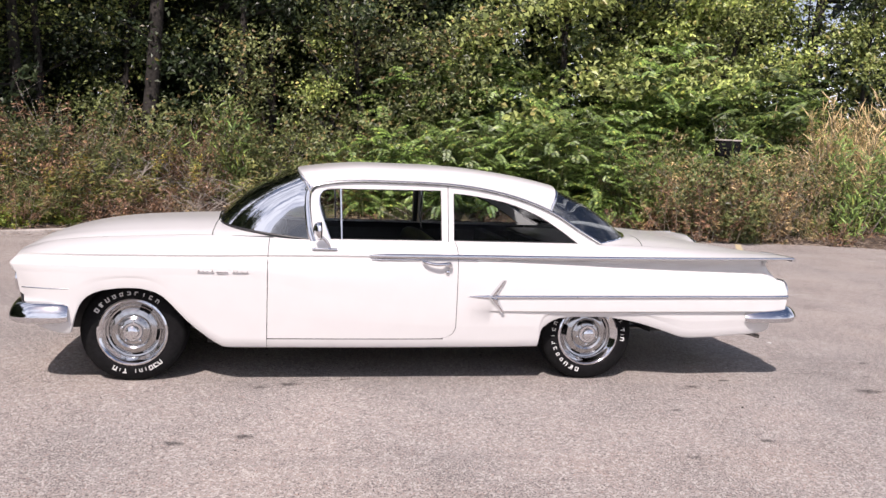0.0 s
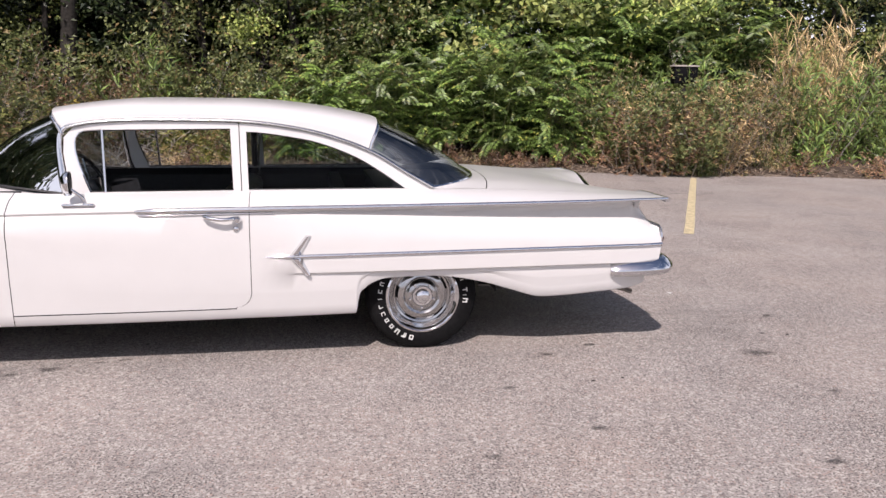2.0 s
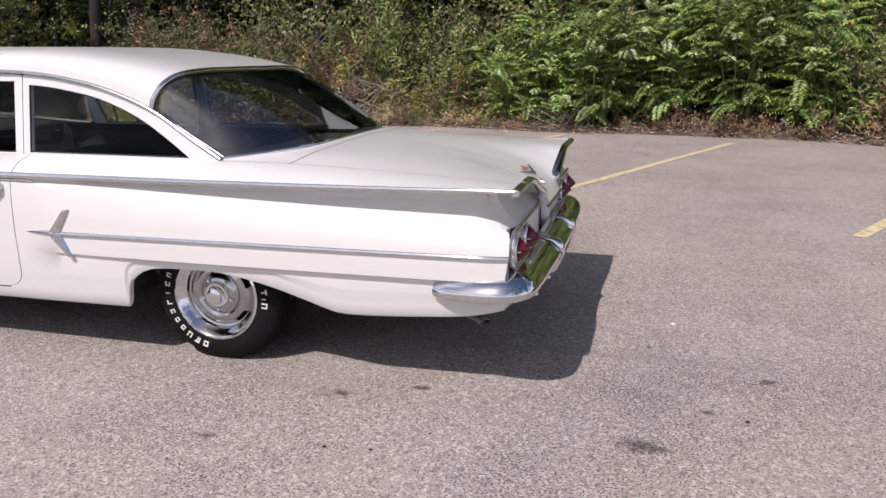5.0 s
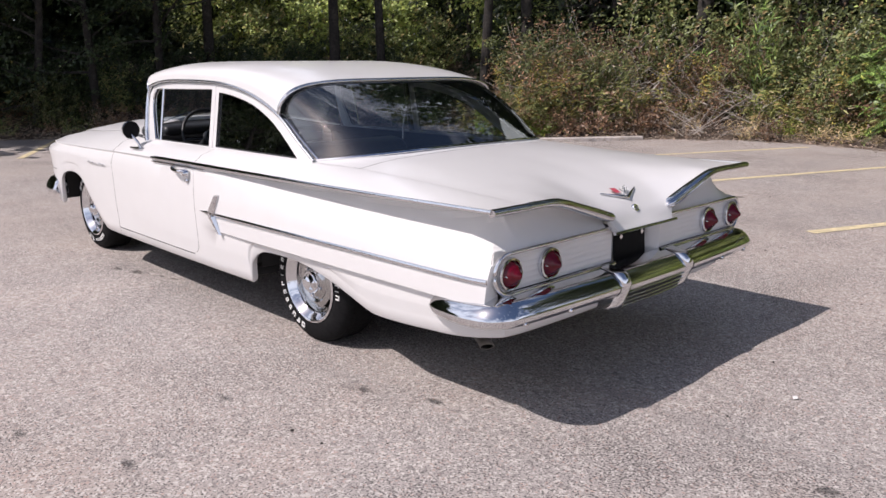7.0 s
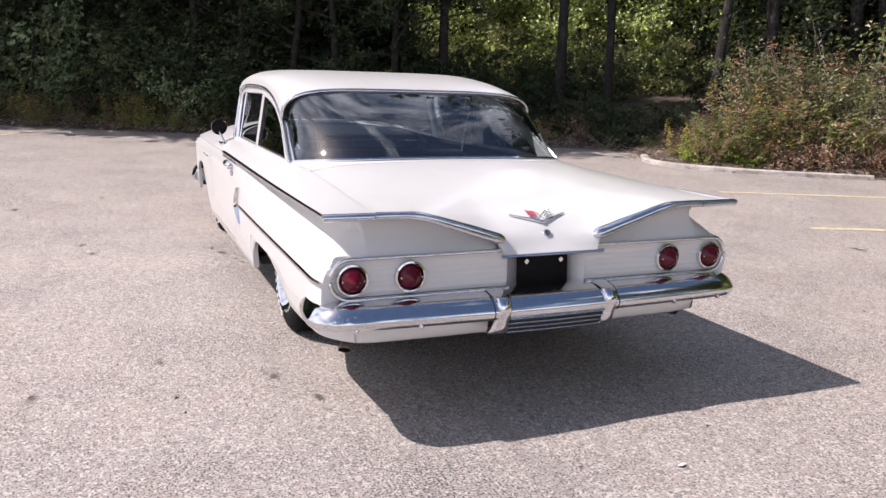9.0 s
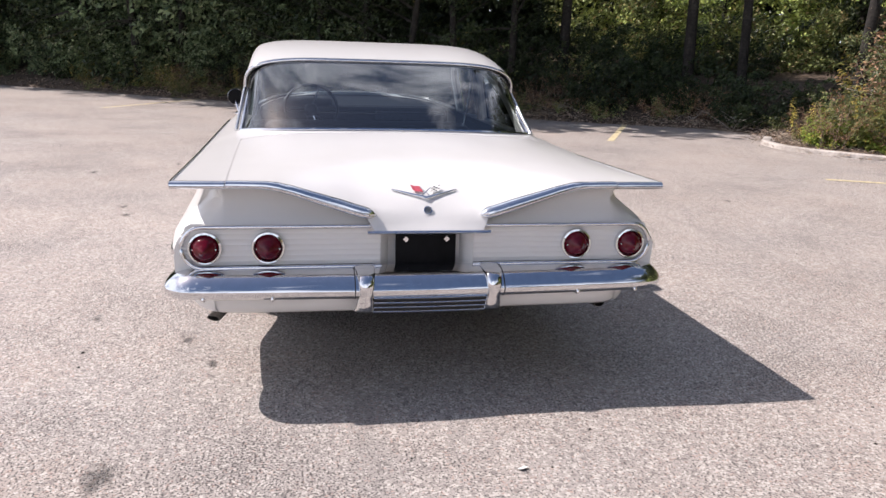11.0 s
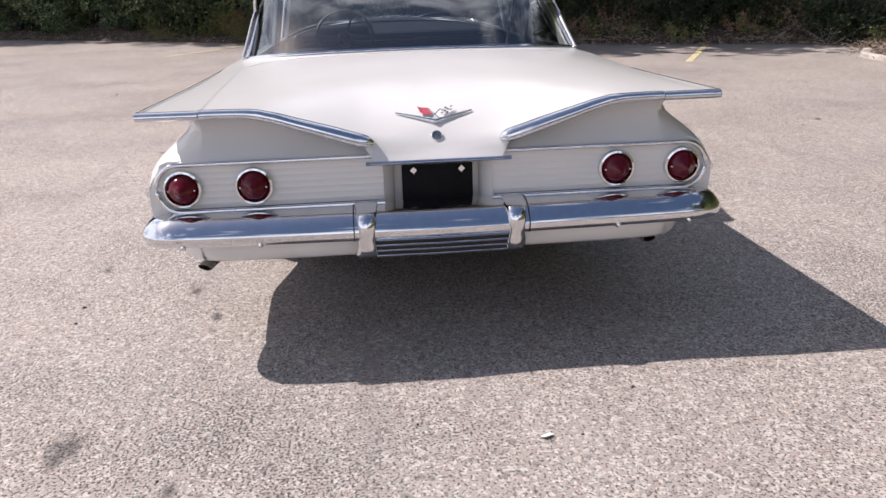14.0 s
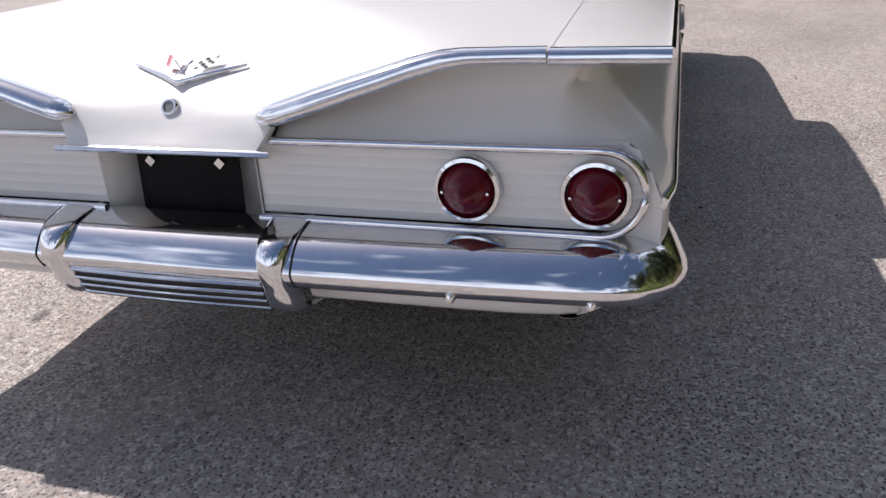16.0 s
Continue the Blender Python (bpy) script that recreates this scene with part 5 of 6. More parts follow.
# ---- plants ----
def leaf_material(name, low, high, dry=None, through_light=0.35):
    """Leaf colour varies from leaf to leaf and from plant to plant; some light passes through."""
    m = bpy.data.materials.new(name)
    m.use_nodes = True
    n, l = m.node_tree.nodes, m.node_tree.links
    b, out = n["Principled BSDF"], n["Material Output"]
    geo, info = n.new("ShaderNodeNewGeometry"), n.new("ShaderNodeObjectInfo")
    ramp = n.new("ShaderNodeMix")
    ramp.data_type = "RGBA"
    ramp.inputs[6].default_value, ramp.inputs[7].default_value = (*low, 1), (*high, 1)
    l.new(geo.outputs["Random Per Island"], ramp.inputs[0])
    col = ramp.outputs[2]
    if dry:
        pick = n.new("ShaderNodeMath")
        pick.operation = "FRACT"
        mul = n.new("ShaderNodeMath")
        mul.operation, mul.inputs[1].default_value = "MULTIPLY", 37.0
        l.new(geo.outputs["Random Per Island"], mul.inputs[0])
        l.new(mul.outputs[0], pick.inputs[0])
        gt = n.new("ShaderNodeMath")
        gt.operation, gt.inputs[1].default_value = "LESS_THAN", dry[1]
        l.new(pick.outputs[0], gt.inputs[0])
        mx = n.new("ShaderNodeMix")
        mx.data_type = "RGBA"
        mx.inputs[7].default_value = (*dry[0], 1)
        l.new(col, mx.inputs[6])
        l.new(gt.outputs[0], mx.inputs[0])
        col = mx.outputs[2]
    hsv = n.new("ShaderNodeHueSaturation")
    val = n.new("ShaderNodeMapRange")
    val.inputs[3].default_value, val.inputs[4].default_value = 0.55, 1.4
    l.new(info.outputs["Random"], val.inputs[0])
    l.new(val.outputs[0], hsv.inputs["Value"])
    l.new(col, hsv.inputs["Color"])
    l.new(hsv.outputs[0], b.inputs["Base Color"])
    b.inputs["Roughness"].default_value = 0.42
    b.inputs["Specular IOR Level"].default_value = 0.45
    tr, mix = n.new("ShaderNodeBsdfTranslucent"), n.new("ShaderNodeMixShader")
    l.new(hsv.outputs[0], tr.inputs[0])
    mix.inputs[0].default_value = through_light
    l.new(b.outputs[0], mix.inputs[1])
    l.new(tr.outputs[0], mix.inputs[2])
    l.new(mix.outputs[0], out.inputs[0])
    return m


BARK = material("bark", (0.024, 0.021, 0.018), 0.95, 0, 0, (18, 0.5, 1.5), (30, 0.9, 0.02), second=(4, (0.058, 0.051, 0.044), 0.6))
TWIG = material("dry_stems", (0.36, 0.30, 0.235), 0.9, 0, 0, (30, 0.5, 1.3))
PALE = material("bleached_wood", (0.40, 0.36, 0.32), 0.9, 0, 0, (30, 0.7, 1.2))
STALK = material("green_stems", (0.12, 0.14, 0.05), 0.8, 0, 0, (30, 0.7, 1.3))
# tree leaves in two tints: shade put into the dark one, sunlight into the light
TREE_SHADE_LEAF = leaf_material("shaded_tree_leaves", (0.014, 0.030, 0.013), (0.075, 0.105, 0.042), ((0.16, 0.14, 0.04), 0.02), 0.2)
LIT_LEAF = leaf_material("sunlit_tree_leaves", (0.07, 0.115, 0.03), (0.56, 0.64, 0.20), ((0.55, 0.50, 0.18), 0.05), 0.14)
AIL_LEAF = leaf_material("compound_leaves", (0.035, 0.075, 0.018), (0.28, 0.41, 0.10), ((0.44, 0.47, 0.11), 0.05), 0.10)
BUSH_LEAF = leaf_material("bush_leaves", (0.035, 0.055, 0.018), (0.28, 0.32, 0.12), ((0.33, 0.25, 0.11), 0.12), 0.15)
WEED_LEAF = leaf_material("weed_leaves", (0.10, 0.13, 0.035), (0.44, 0.45, 0.16), ((0.48, 0.35, 0.17), 0.18), 0.25)
FRESH_LEAF = leaf_material("fresh_leaves", (0.14, 0.22, 0.03), (0.36, 0.42, 0.10), ((0.46, 0.37, 0.09), 0.08), 0.4)
DRY_LEAF = leaf_material("dry_leaves", (0.045, 0.026, 0.017), (0.44, 0.26, 0.155), ((0.25, 0.22, 0.09), 0.10), 0.10)
GOLD = leaf_material("goldenrod_tops", (0.36, 0.28, 0.05), (0.62, 0.52, 0.14), None, 0.3)
STRAW = leaf_material("straw", (0.34, 0.24, 0.11), (0.86, 0.66, 0.37), ((0.22, 0.22, 0.08), 0.2), 0.2)
SHADE_LEAF = leaf_material("shade_bush_leaves", (0.04, 0.075, 0.035), (0.26, 0.33, 0.17), ((0.40, 0.42, 0.26), 0.06), 0.2)
LITTER = leaf_material("leaf_litter", (0.16, 0.11, 0.075), (0.55, 0.42, 0.32), None, 0.1)


LIGHT = np.array([-0.20, -0.61, 0.77])


def leaf_sheet(name, base, way, up, length, width, mat, parent, fold=0.25):
    """Many pointed leaves in one mesh; all arguments are arrays, one row a leaf."""
    base, way, up = (np.asarray(a, float) for a in (base, way, up))
    way = way / np.linalg.norm(way, axis=1)[:, None]
    way -= 0.5 * (way @ LIGHT)[:, None] * LIGHT
    way = way / np.linalg.norm(way, axis=1)[:, None]
    side = np.cross(way, up)
    side /= np.linalg.norm(side, axis=1)[:, None] + 1e-9
    nrm = np.cross(side, way)
    L, W = np.asarray(length)[:, None], np.asarray(width)[:, None]
    a = base
    b = base + way * L * 0.45 + side * W * 0.5 + nrm * W * fold
    c = base + way * L - nrm * L * 0.12
    d = base + way * L * 0.45 - side * W * 0.5 + nrm * W * fold
    n = len(base)
    verts = np.stack([a, b, c, d], 1).reshape(-1, 3)
    faces = np.arange(4 * n).reshape(n, 4)
    me = bpy.data.meshes.new(name)
    me.from_pydata(verts.tolist(), [], faces.tolist())
    me.materials.append(mat)
    ob = new(name, me)
    ob.parent = parent
    return tagged(ob, kind="stuff") if parent else ob


def stems_mesh(name, lines, mat, parent, sides=4):
    """lines: list of (points, thick, thin)."""
    V, F = [], []
    for pts, r0, r1 in lines:
        k = len(V)
        v, f = sweep(pts, ring(1.0, sides), False, (0.13, 0.21, 0.97) if abs((Vector(pts[-1]) - Vector(pts[0])).normalized().z) < 0.9 else (0.9, 0.3, 0.1), False, lambda t: r0 + (r1 - r0) * t)
        V += v
        F += [tuple(i + k for i in q) for q in f]
    return mesh(name, V, F, mat, parent, smooth=60)


def bent(a, way, length, droop, rnd, n=6, wob=0.08):
    """A stem from a along way that droops and wavers."""
    p, d, out = Vector(a), Vector(way).normalized(), [Vector(a)]
    for i in range(n):
        d = (d + Vector((rnd.uniform(-wob, wob), rnd.uniform(-wob, wob), -droop + rnd.uniform(-wob, wob) * 0.5))).normalized()
        p = p + d * (length / n)
        out.append(p.copy())
    return out


def any_way(rnd, up=0.3):
    a = rnd.uniform(0, 2 * math.pi)
    return Vector((math.cos(a), math.sin(a), up)).normalized()


def clumped(g, tips, weights, count, tight):
    """Leaf places gathered in uneven clumps round the tips."""
    w = weights * np.where(g.random(len(tips)) < 0.42, 1.0, 0.06) * g.uniform(0.3, 1.0, len(tips))
    pick = g.choice(len(tips), count, p=w / w.sum())
    return tips[pick] + g.normal(0, 1, (count, 3)) * tight[pick][:, None] * np.array([1, 1, 0.75])


def make_tree(seed, tall, crown_from, spread, low_leaves, size, mat=None, limbs=30, high=(650, 0.5), seen=7.0, label="tall leafy tree with a dark trunk in the wood"):
    """low_leaves small leaves below the height seen, and high = (count, size) coarser ones above it."""
    rnd = random.Random(seed)
    t = empty("tree", (0, 0, 0), label, "tree", "trees of the wood")
    trunk = bent((0, 0, -0.6), (rnd.uniform(-0.06, 0.06), rnd.uniform(-0.06, 0.06), 1), tall + 0.6, 0.0, rnd, 10, 0.05)
    r0 = 0.05 + tall * 0.0075
    lines, low, top = [(trunk, r0, 0.03)], [], []
    for i in range(limbs):
        h = crown_from + (0.98 - crown_from) * (i + rnd.random()) / limbs
        q = h * 10
        j = min(int(q), 9)
        a = trunk[j].lerp(trunk[j + 1], q - j)
        reach = spread * (0.45 + 0.55 * math.sin(math.pi * min(1, 0.25 + 0.8 * (h - crown_from) / (1 - crown_from)))) * rnd.uniform(0.6, 1.15)
        limb = bent(a, any_way(rnd, rnd.uniform(0.05, 0.7)), reach, rnd.uniform(-0.02, 0.10), rnd, 5, 0.16)
        lines.append((limb, r0 * 0.30, 0.010))
        for k in (1, 2, 3, 4, 5):
            (low if limb[k].z < seen else top).append((limb[k], 0.10 + 0.045 * k))
            for _ in range(2):
                tw = bent(limb[k], any_way(rnd, 0.25), reach * rnd.uniform(0.2, 0.4), 0.08, rnd, 2, 0.2)
                if limb[k].z < seen and k == 3:
                    lines.append((tw, 0.010, 0.004))
                (low if tw[-1].z < seen else top).append((tw[-1], 0.22))
    stems_mesh("trunk", lines[:1], BARK, t, 9)
    tagged(stems_mesh("branchwork", lines[1:], BARK, t, 3), kind="stuff")
    g = np.random.default_rng(seed)
    B, S = [], []
    for tips, count, big in ((low, low_leaves, size), (top, *high)):
        if tips:
            c, r = np.array([tuple(p) for p, _ in tips]), np.array([q for _, q in tips])
            B.append(clumped(g, c, r, count, r * (1 if tips is low else 2.2)))
            S.append(big * g.uniform(0.6, 1.4, count))
    B, S = np.concatenate(B), np.concatenate(S)
    n = len(B)
    leaf_sheet("crown", B, g.normal(0, 1, (n, 3)) + np.array([0, 0, -0.35]), g.normal(0, 0.55, (n, 3)) + LIGHT, S, S * 0.6 * g.uniform(0.7, 1.3, n), mat or TREE_SHADE_LEAF, t)
    return t


def make_compound_shrub(seed, tall):
    """Several stems, each with long feathered leaves that arch outwards."""
    rnd, g = random.Random(seed), np.random.default_rng(seed)
    t = empty("shrub", (0, 0, 0), "large green shrub with long feathered leaves on the bank", "shrub", "feathered shrubs")
    lines, B, W, U, L = [], [], [], [], []
    for i in range(10):
        a = any_way(rnd, 0)
        stem = bent((a.x * 0.3, a.y * 0.3, -0.1), (a.x * rnd.uniform(0.1, 0.55), a.y * rnd.uniform(0.1, 0.55), 1), tall * rnd.uniform(0.5, 1.0), 0.0, rnd, 8, 0.10)
        lines.append((stem, 0.018, 0.006))
        for k in range(2, 9):
            for _ in range(2 if k < 8 else 6):
                fl = rnd.uniform(0.6, 1.1)
                fr = bent(stem[k], any_way(rnd, rnd.uniform(-0.1, 1.2) if k < 8 else rnd.uniform(0.2, 1.6)), fl, rnd.uniform(0.10, 0.30), rnd, 5, 0.04)
                lines.append((fr[::2], 0.005, 0.002))
                tilt = (rnd.gauss(0, 0.22), rnd.gauss(0, 0.22), rnd.gauss(0, 0.15))
                pairs = int(9 + fl * 4)
                for j in range(pairs):
                    q = 0.6 + 4.3 * j / pairs
                    p = fr[int(q)].lerp(fr[min(int(q) + 1, 5)], q - int(q))
                    d = (fr[min(int(q) + 1, 5)] - fr[int(q)]).normalized()
                    s = d.cross(Vector((0, 0, 1))).normalized()
                    for sg in (-1, 1):
                        B.append(p)
                        W.append(s * sg + d * 0.4 + Vector((rnd.uniform(-0.08, 0.08), rnd.uniform(-0.08, 0.08), rnd.uniform(-0.40, -0.15))))
                        U.append((LIGHT[0] * 0.7 + tilt[0], LIGHT[1] * 0.7 + tilt[1], LIGHT[2] + tilt[2]))
                        L.append(0.175 * rnd.uniform(0.85, 1.15) * (1 - 0.4 * (j / pairs) ** 2))
    tagged(stems_mesh("stalk", lines, STALK, t, 3), kind="stuff")
    leaf_sheet("foliage", B, W, U, np.array(L), np.array(L) * 0.33, AIL_LEAF, t, 0.15)
    return t


def make_bush(seed, tall, wide, leaves, size, mat, stem_mat, name, label, group, droop=0.06, stems=26, narrow=0.5):
    rnd, g = random.Random(seed), np.random.default_rng(seed)
    t = empty(name, (0, 0, 0), label, name.replace("_", " "), group)
    lines, tips = [], []
    for i in range(stems):
        a = any_way(rnd, 0)
        o = rnd.uniform(0, wide * 0.35)
        stem = bent((a.x * o, a.y * o, -0.08), (a.x * rnd.uniform(0.1, 0.9), a.y * rnd.uniform(0.1, 0.9), 1.1), tall * rnd.uniform(0.45, 1.1), droop, rnd, 6, 0.16)
        lines.append((stem, 0.007, 0.0025))
        for k in range(1, 7):
            tips.append(stem[k])
            tw = bent(stem[k], any_way(rnd, 0.4), tall * 0.22 * rnd.uniform(0.5, 1.2), droop, rnd, 2, 0.25)
            if k % 2:
                lines.append((tw, 0.0035, 0.0015))
            tips += tw[1:]
    tagged(stems_mesh("stalk", lines, stem_mat, t, 3), kind="stuff")
    c = np.array([tuple(p) for p in tips])
    base = clumped(g, c, np.ones(len(c)), leaves, np.full(len(c), 0.05 * tall**0.5))
    base[:, 2] = np.maximum(base[:, 2], 0.0)
    way = g.normal(0, 1, (leaves, 3)) + np.array([0, 0, 0.1])
    up = g.normal(0, 0.75, (leaves, 3)) + LIGHT
    leaf_sheet("foliage", base, way, up, size * g.uniform(0.6, 1.4, leaves), size * narrow * g.uniform(0.7, 1.3, leaves), mat, t)
    return t


def make_tall_weed(seed, tall, stems, mat, stem_mat, label, plume=None, leaf=0.14, wide=0.5, lift=(-0.5, 0.5), slim=0.2):
    """Upright stems with narrow leaves; plume: material of a feathery top."""
    rnd = random.Random(seed)
    t = empty("weed_clump", (0, 0, 0), label, "weeds", "weed clumps")
    lines, B, W, U, L, PB, PW, PL = [], [], [], [], [], [], [], []
    for i in range(stems):
        a = any_way(rnd, 0)
        o = rnd.uniform(0, wide)
        stem = bent((a.x * o, a.y * o, -0.08), (a.x * rnd.uniform(0, 0.45), a.y * rnd.uniform(0, 0.45), 1), tall * rnd.uniform(0.35, 1.08), 0.015, rnd, 8, 0.11)
        lines.append((stem, 0.006, 0.0025))
        for k in range(1, 9):
            for _ in range(rnd.choice((0, 1, 3, 5, 7))):
                q = stem[k - 1].lerp(stem[k], rnd.random())
                B.append(q)
                W.append(any_way(rnd, rnd.uniform(*lift)))
                U.append((LIGHT[0] + rnd.gauss(0, 0.5), LIGHT[1] + rnd.gauss(0, 0.5), LIGHT[2] + rnd.gauss(0, 0.3)))
                L.append(leaf * rnd.uniform(0.6, 1.3))
        if plume:
            for _ in range(15):
                PB.append(stem[8] + Vector((rnd.gauss(0, 0.035), rnd.gauss(0, 0.035), rnd.uniform(-0.28, 0.06))))
                PW.append(any_way(rnd, rnd.uniform(0.2, 1.2)))
                PL.append(rnd.uniform(0.04, 0.09))
    tagged(stems_mesh("stalk", lines, stem_mat, t, 3), kind="stuff")
    leaf_sheet("foliage", B, W, U, np.array(L), np.array(L) * slim, mat, t, 0.1)
    if plume:
        leaf_sheet("plume", PB, PW, [(0, 0.2, 1)] * len(PB), np.array(PL), np.array(PL) * 0.4, plume, t)
    return t


def make_brushwood(seed):
    """Bare bleached sticks lying and leaning."""
    rnd = random.Random(seed)
    lines = []
    for i in range(22):
        a = any_way(rnd, rnd.uniform(0.0, 1.2))
        s = bent((rnd.uniform(-0.5, 0.5), rnd.uniform(-0.5, 0.5), rnd.uniform(0.0, 0.15)), a, rnd.uniform(0.6, 1.6), 0.03, rnd, 6, 0.18)
        s = [Vector((p.x, p.y, max(p.z, 0.01))) for p in s]
        lines.append((s, 0.011, 0.003))
        for k in (2, 3, 4):
            tw = bent(s[k], any_way(rnd, 0.5), rnd.uniform(0.2, 0.5), 0.02, rnd, 3, 0.2)
            lines.append(([Vector((p.x, p.y, max(p.z, 0.01))) for p in tw], 0.005, 0.002))
    return tagged(stems_mesh("brushwood", lines, PALE, None, 4), "bleached dead branches on the bank", "brushwood", "brushwood heaps")


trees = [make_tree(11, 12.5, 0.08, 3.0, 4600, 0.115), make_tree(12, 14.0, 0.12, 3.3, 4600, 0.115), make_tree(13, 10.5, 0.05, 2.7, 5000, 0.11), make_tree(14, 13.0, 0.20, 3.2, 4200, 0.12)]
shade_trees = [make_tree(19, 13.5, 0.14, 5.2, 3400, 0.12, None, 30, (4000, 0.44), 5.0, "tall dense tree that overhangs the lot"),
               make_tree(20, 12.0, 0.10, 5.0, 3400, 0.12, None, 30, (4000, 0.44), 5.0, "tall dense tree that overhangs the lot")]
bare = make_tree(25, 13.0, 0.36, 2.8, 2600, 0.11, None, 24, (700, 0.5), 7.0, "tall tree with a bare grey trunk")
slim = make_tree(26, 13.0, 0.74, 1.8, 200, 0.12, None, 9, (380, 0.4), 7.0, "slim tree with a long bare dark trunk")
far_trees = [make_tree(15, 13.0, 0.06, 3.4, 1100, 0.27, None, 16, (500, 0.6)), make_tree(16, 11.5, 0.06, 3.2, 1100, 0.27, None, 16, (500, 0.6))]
# the lit crowns get their sunlight partly from the lighter leaf colour
edge_trees = [make_tree(17, 6.5, 0.04, 2.0, 8600, 0.084, LIT_LEAF, 34, (0, 0.1), 99.0, "young leafy tree with sunlight put into its light green leaf colour"),
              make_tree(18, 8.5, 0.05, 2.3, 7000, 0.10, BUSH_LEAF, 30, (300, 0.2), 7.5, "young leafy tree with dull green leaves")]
lit_trees = [make_tree(91 + i, 5.2 + 0.8 * i, 0.16, 1.9, 6500, 0.12, LIT_LEAF, 17, (0, 0.1), 99.0, "young tree with dense leaves, sunlight put into their yellow-green colour") for i in range(2)]
feathered = [make_compound_shrub(21, 3.1), make_compound_shrub(22, 2.6), make_compound_shrub(23, 3.5)]
dark_bush = [make_bush(31 + i, 1.7 + 0.4 * i, 1.3, 3300, 0.082, BUSH_LEAF, STALK, "bush", "dense green bush at the foot of the trees", "green bushes", 0.05, 30, 0.6) for i in range(3)]
# thickets in near-black green, which paints the shaded gaps between plants
under = [make_bush(37 + i, 2.2 + 0.5 * i, 1.6, 1500, 0.145, TREE_SHADE_LEAF, BARK, "sapling_thicket", "sapling thicket under the trees, shade put into its dark green leaves", "thickets", 0.04, 18, 0.6) for i in range(2)]
shade_bush = [make_bush(101 + i, 1.9 + 0.5 * i, 1.5, 2600, 0.10, SHADE_LEAF, BARK, "bush", "blue-green leafy bush in the shade of the wood", "green bushes", 0.05, 22, 0.6) for i in range(2)]
dry_bush = [make_bush(41 + i, 1.2 + 0.25 * i, 1.0, 2000, 0.065, DRY_LEAF, TWIG, "dry_bush", "dry brown bush with curled leaves", "dry bushes", 0.10, 26, 0.55) for i in range(3)]
fresh = [make_bush(46 + i, 0.55 + 0.2 * i, 0.6, 1500, 0.07, FRESH_LEAF, STALK, "low_plant", "low bright green plant at the edge of the asphalt", "low plants", 0.05, 24, 0.55) for i in range(2)]
weeds = [make_tall_weed(51, 1.5, 26, WEED_LEAF, STALK, "tall yellow-green weeds on the bank", None), make_tall_weed(52, 1.15, 30, WEED_LEAF, STALK, "goldenrod weeds with yellow tops", GOLD),
         make_tall_weed(53, 2.0, 34, STRAW, TWIG, "tall dry straw-coloured weeds", STRAW, 0.16, 0.6, (0.2, 3.0), 0.08), make_tall_weed(54, 1.4, 40, DRY_LEAF, TWIG, "dead brown weed stalks", DRY_LEAF, 0.1, 0.6),
         make_tall_weed(55, 2.3, 34, AIL_LEAF, STALK, "tall green reed-like weeds", None, 0.24, 0.5, (0.3, 2.5), 0.13),
         make_tall_weed(56, 2.6, 60, STRAW, TWIG, "tall tuft of straw-gold grass", STRAW, 0.34, 0.35, (0.8, 5.0), 0.06)]
dry_stalks = [make_tall_weed(57 + i, 1.5 + 0.35 * i, 34, STRAW, PALE, "pale tan dead stalks with wispy tops", STRAW, 0.15, 0.42, (-0.3, 1.5), 0.22) for i in range(2)]
wood = [make_brushwood(61), make_brushwood(62)]
tufts = [make_bush(81, 0.55, 0.4, 600, 0.05, DRY_LEAF, TWIG, "dry_tuft", "small dry tuft at the foot of the bank", "tufts", 0.08, 12, 0.5),
         make_bush(82, 0.6, 0.4, 600, 0.055, BUSH_LEAF, STALK, "green_tuft", "small green tuft at the foot of the bank", "tufts", 0.06, 12, 0.45),
         make_bush(83, 0.5, 0.4, 600, 0.07, STRAW, TWIG, "straw_tuft", "small straw tuft at the foot of the bank", "tufts", 0.06, 12, 0.15)]
dead = [make_bush(71 + i, 2.3 + 0.5 * i, 0.8, 260, 0.06, DRY_LEAF, PALE, "dead_sapling", "bare pale stems of a dead sapling on the bank", "dead saplings", 0.01, 9, 0.5) for i in range(2)]

edge_len = np.concatenate([[0], np.cumsum([(EDGE[i + 1] - EDGE[i]).length for i in range(len(EDGE) - 1)])])
EX, EY = np.array([p.x for p in EDGE]), np.array([p.y for p in EDGE])


def nearest_edge(x, y):
    """The distance behind the lot's edge (negative on the lot)."""
    d = np.hypot(EX - x, EY - y)
    i = int(d.argmin())
    o = outward(i)
    return float((x - EX[i]) * o.x + (y - EY[i]) * o.y)


def bank_z(x, y):
    d = nearest_edge(x, y)
    return rise(max(d, 0.0)) * 0.92 - 0.04 if d > 0 else 0.0


used = set()


def put(kind, x, y, rnd, scale=(0.85, 1.2), lean=0.06, sink=0.05):
    m = Matrix.Translation((x, y, bank_z(x, y) - sink)) @ Euler((rnd.uniform(-lean, lean), rnd.uniform(-lean, lean), rnd.uniform(-0.8, 0.8))).to_matrix().to_4x4()
    s = rnd.uniform(*scale)
    if kind.name not in used:
        used.add(kind.name)
        kind.matrix_basis = m
        kind.scale = (s, s, s)
        return kind
    ob = copy_thing(kind, m)
    ob.scale = (s, s, s)
    return ob


def along(s, d):
    """The place s metres along the edge and d metres behind it."""
    i = int(np.clip(np.searchsorted(edge_len, s), 1, len(EDGE) - 2))
    p = EDGE[i - 1].lerp(EDGE[i], (s - edge_len[i - 1]) / (edge_len[i] - edge_len[i - 1])) + outward(i) * d
    return p.x, p.y


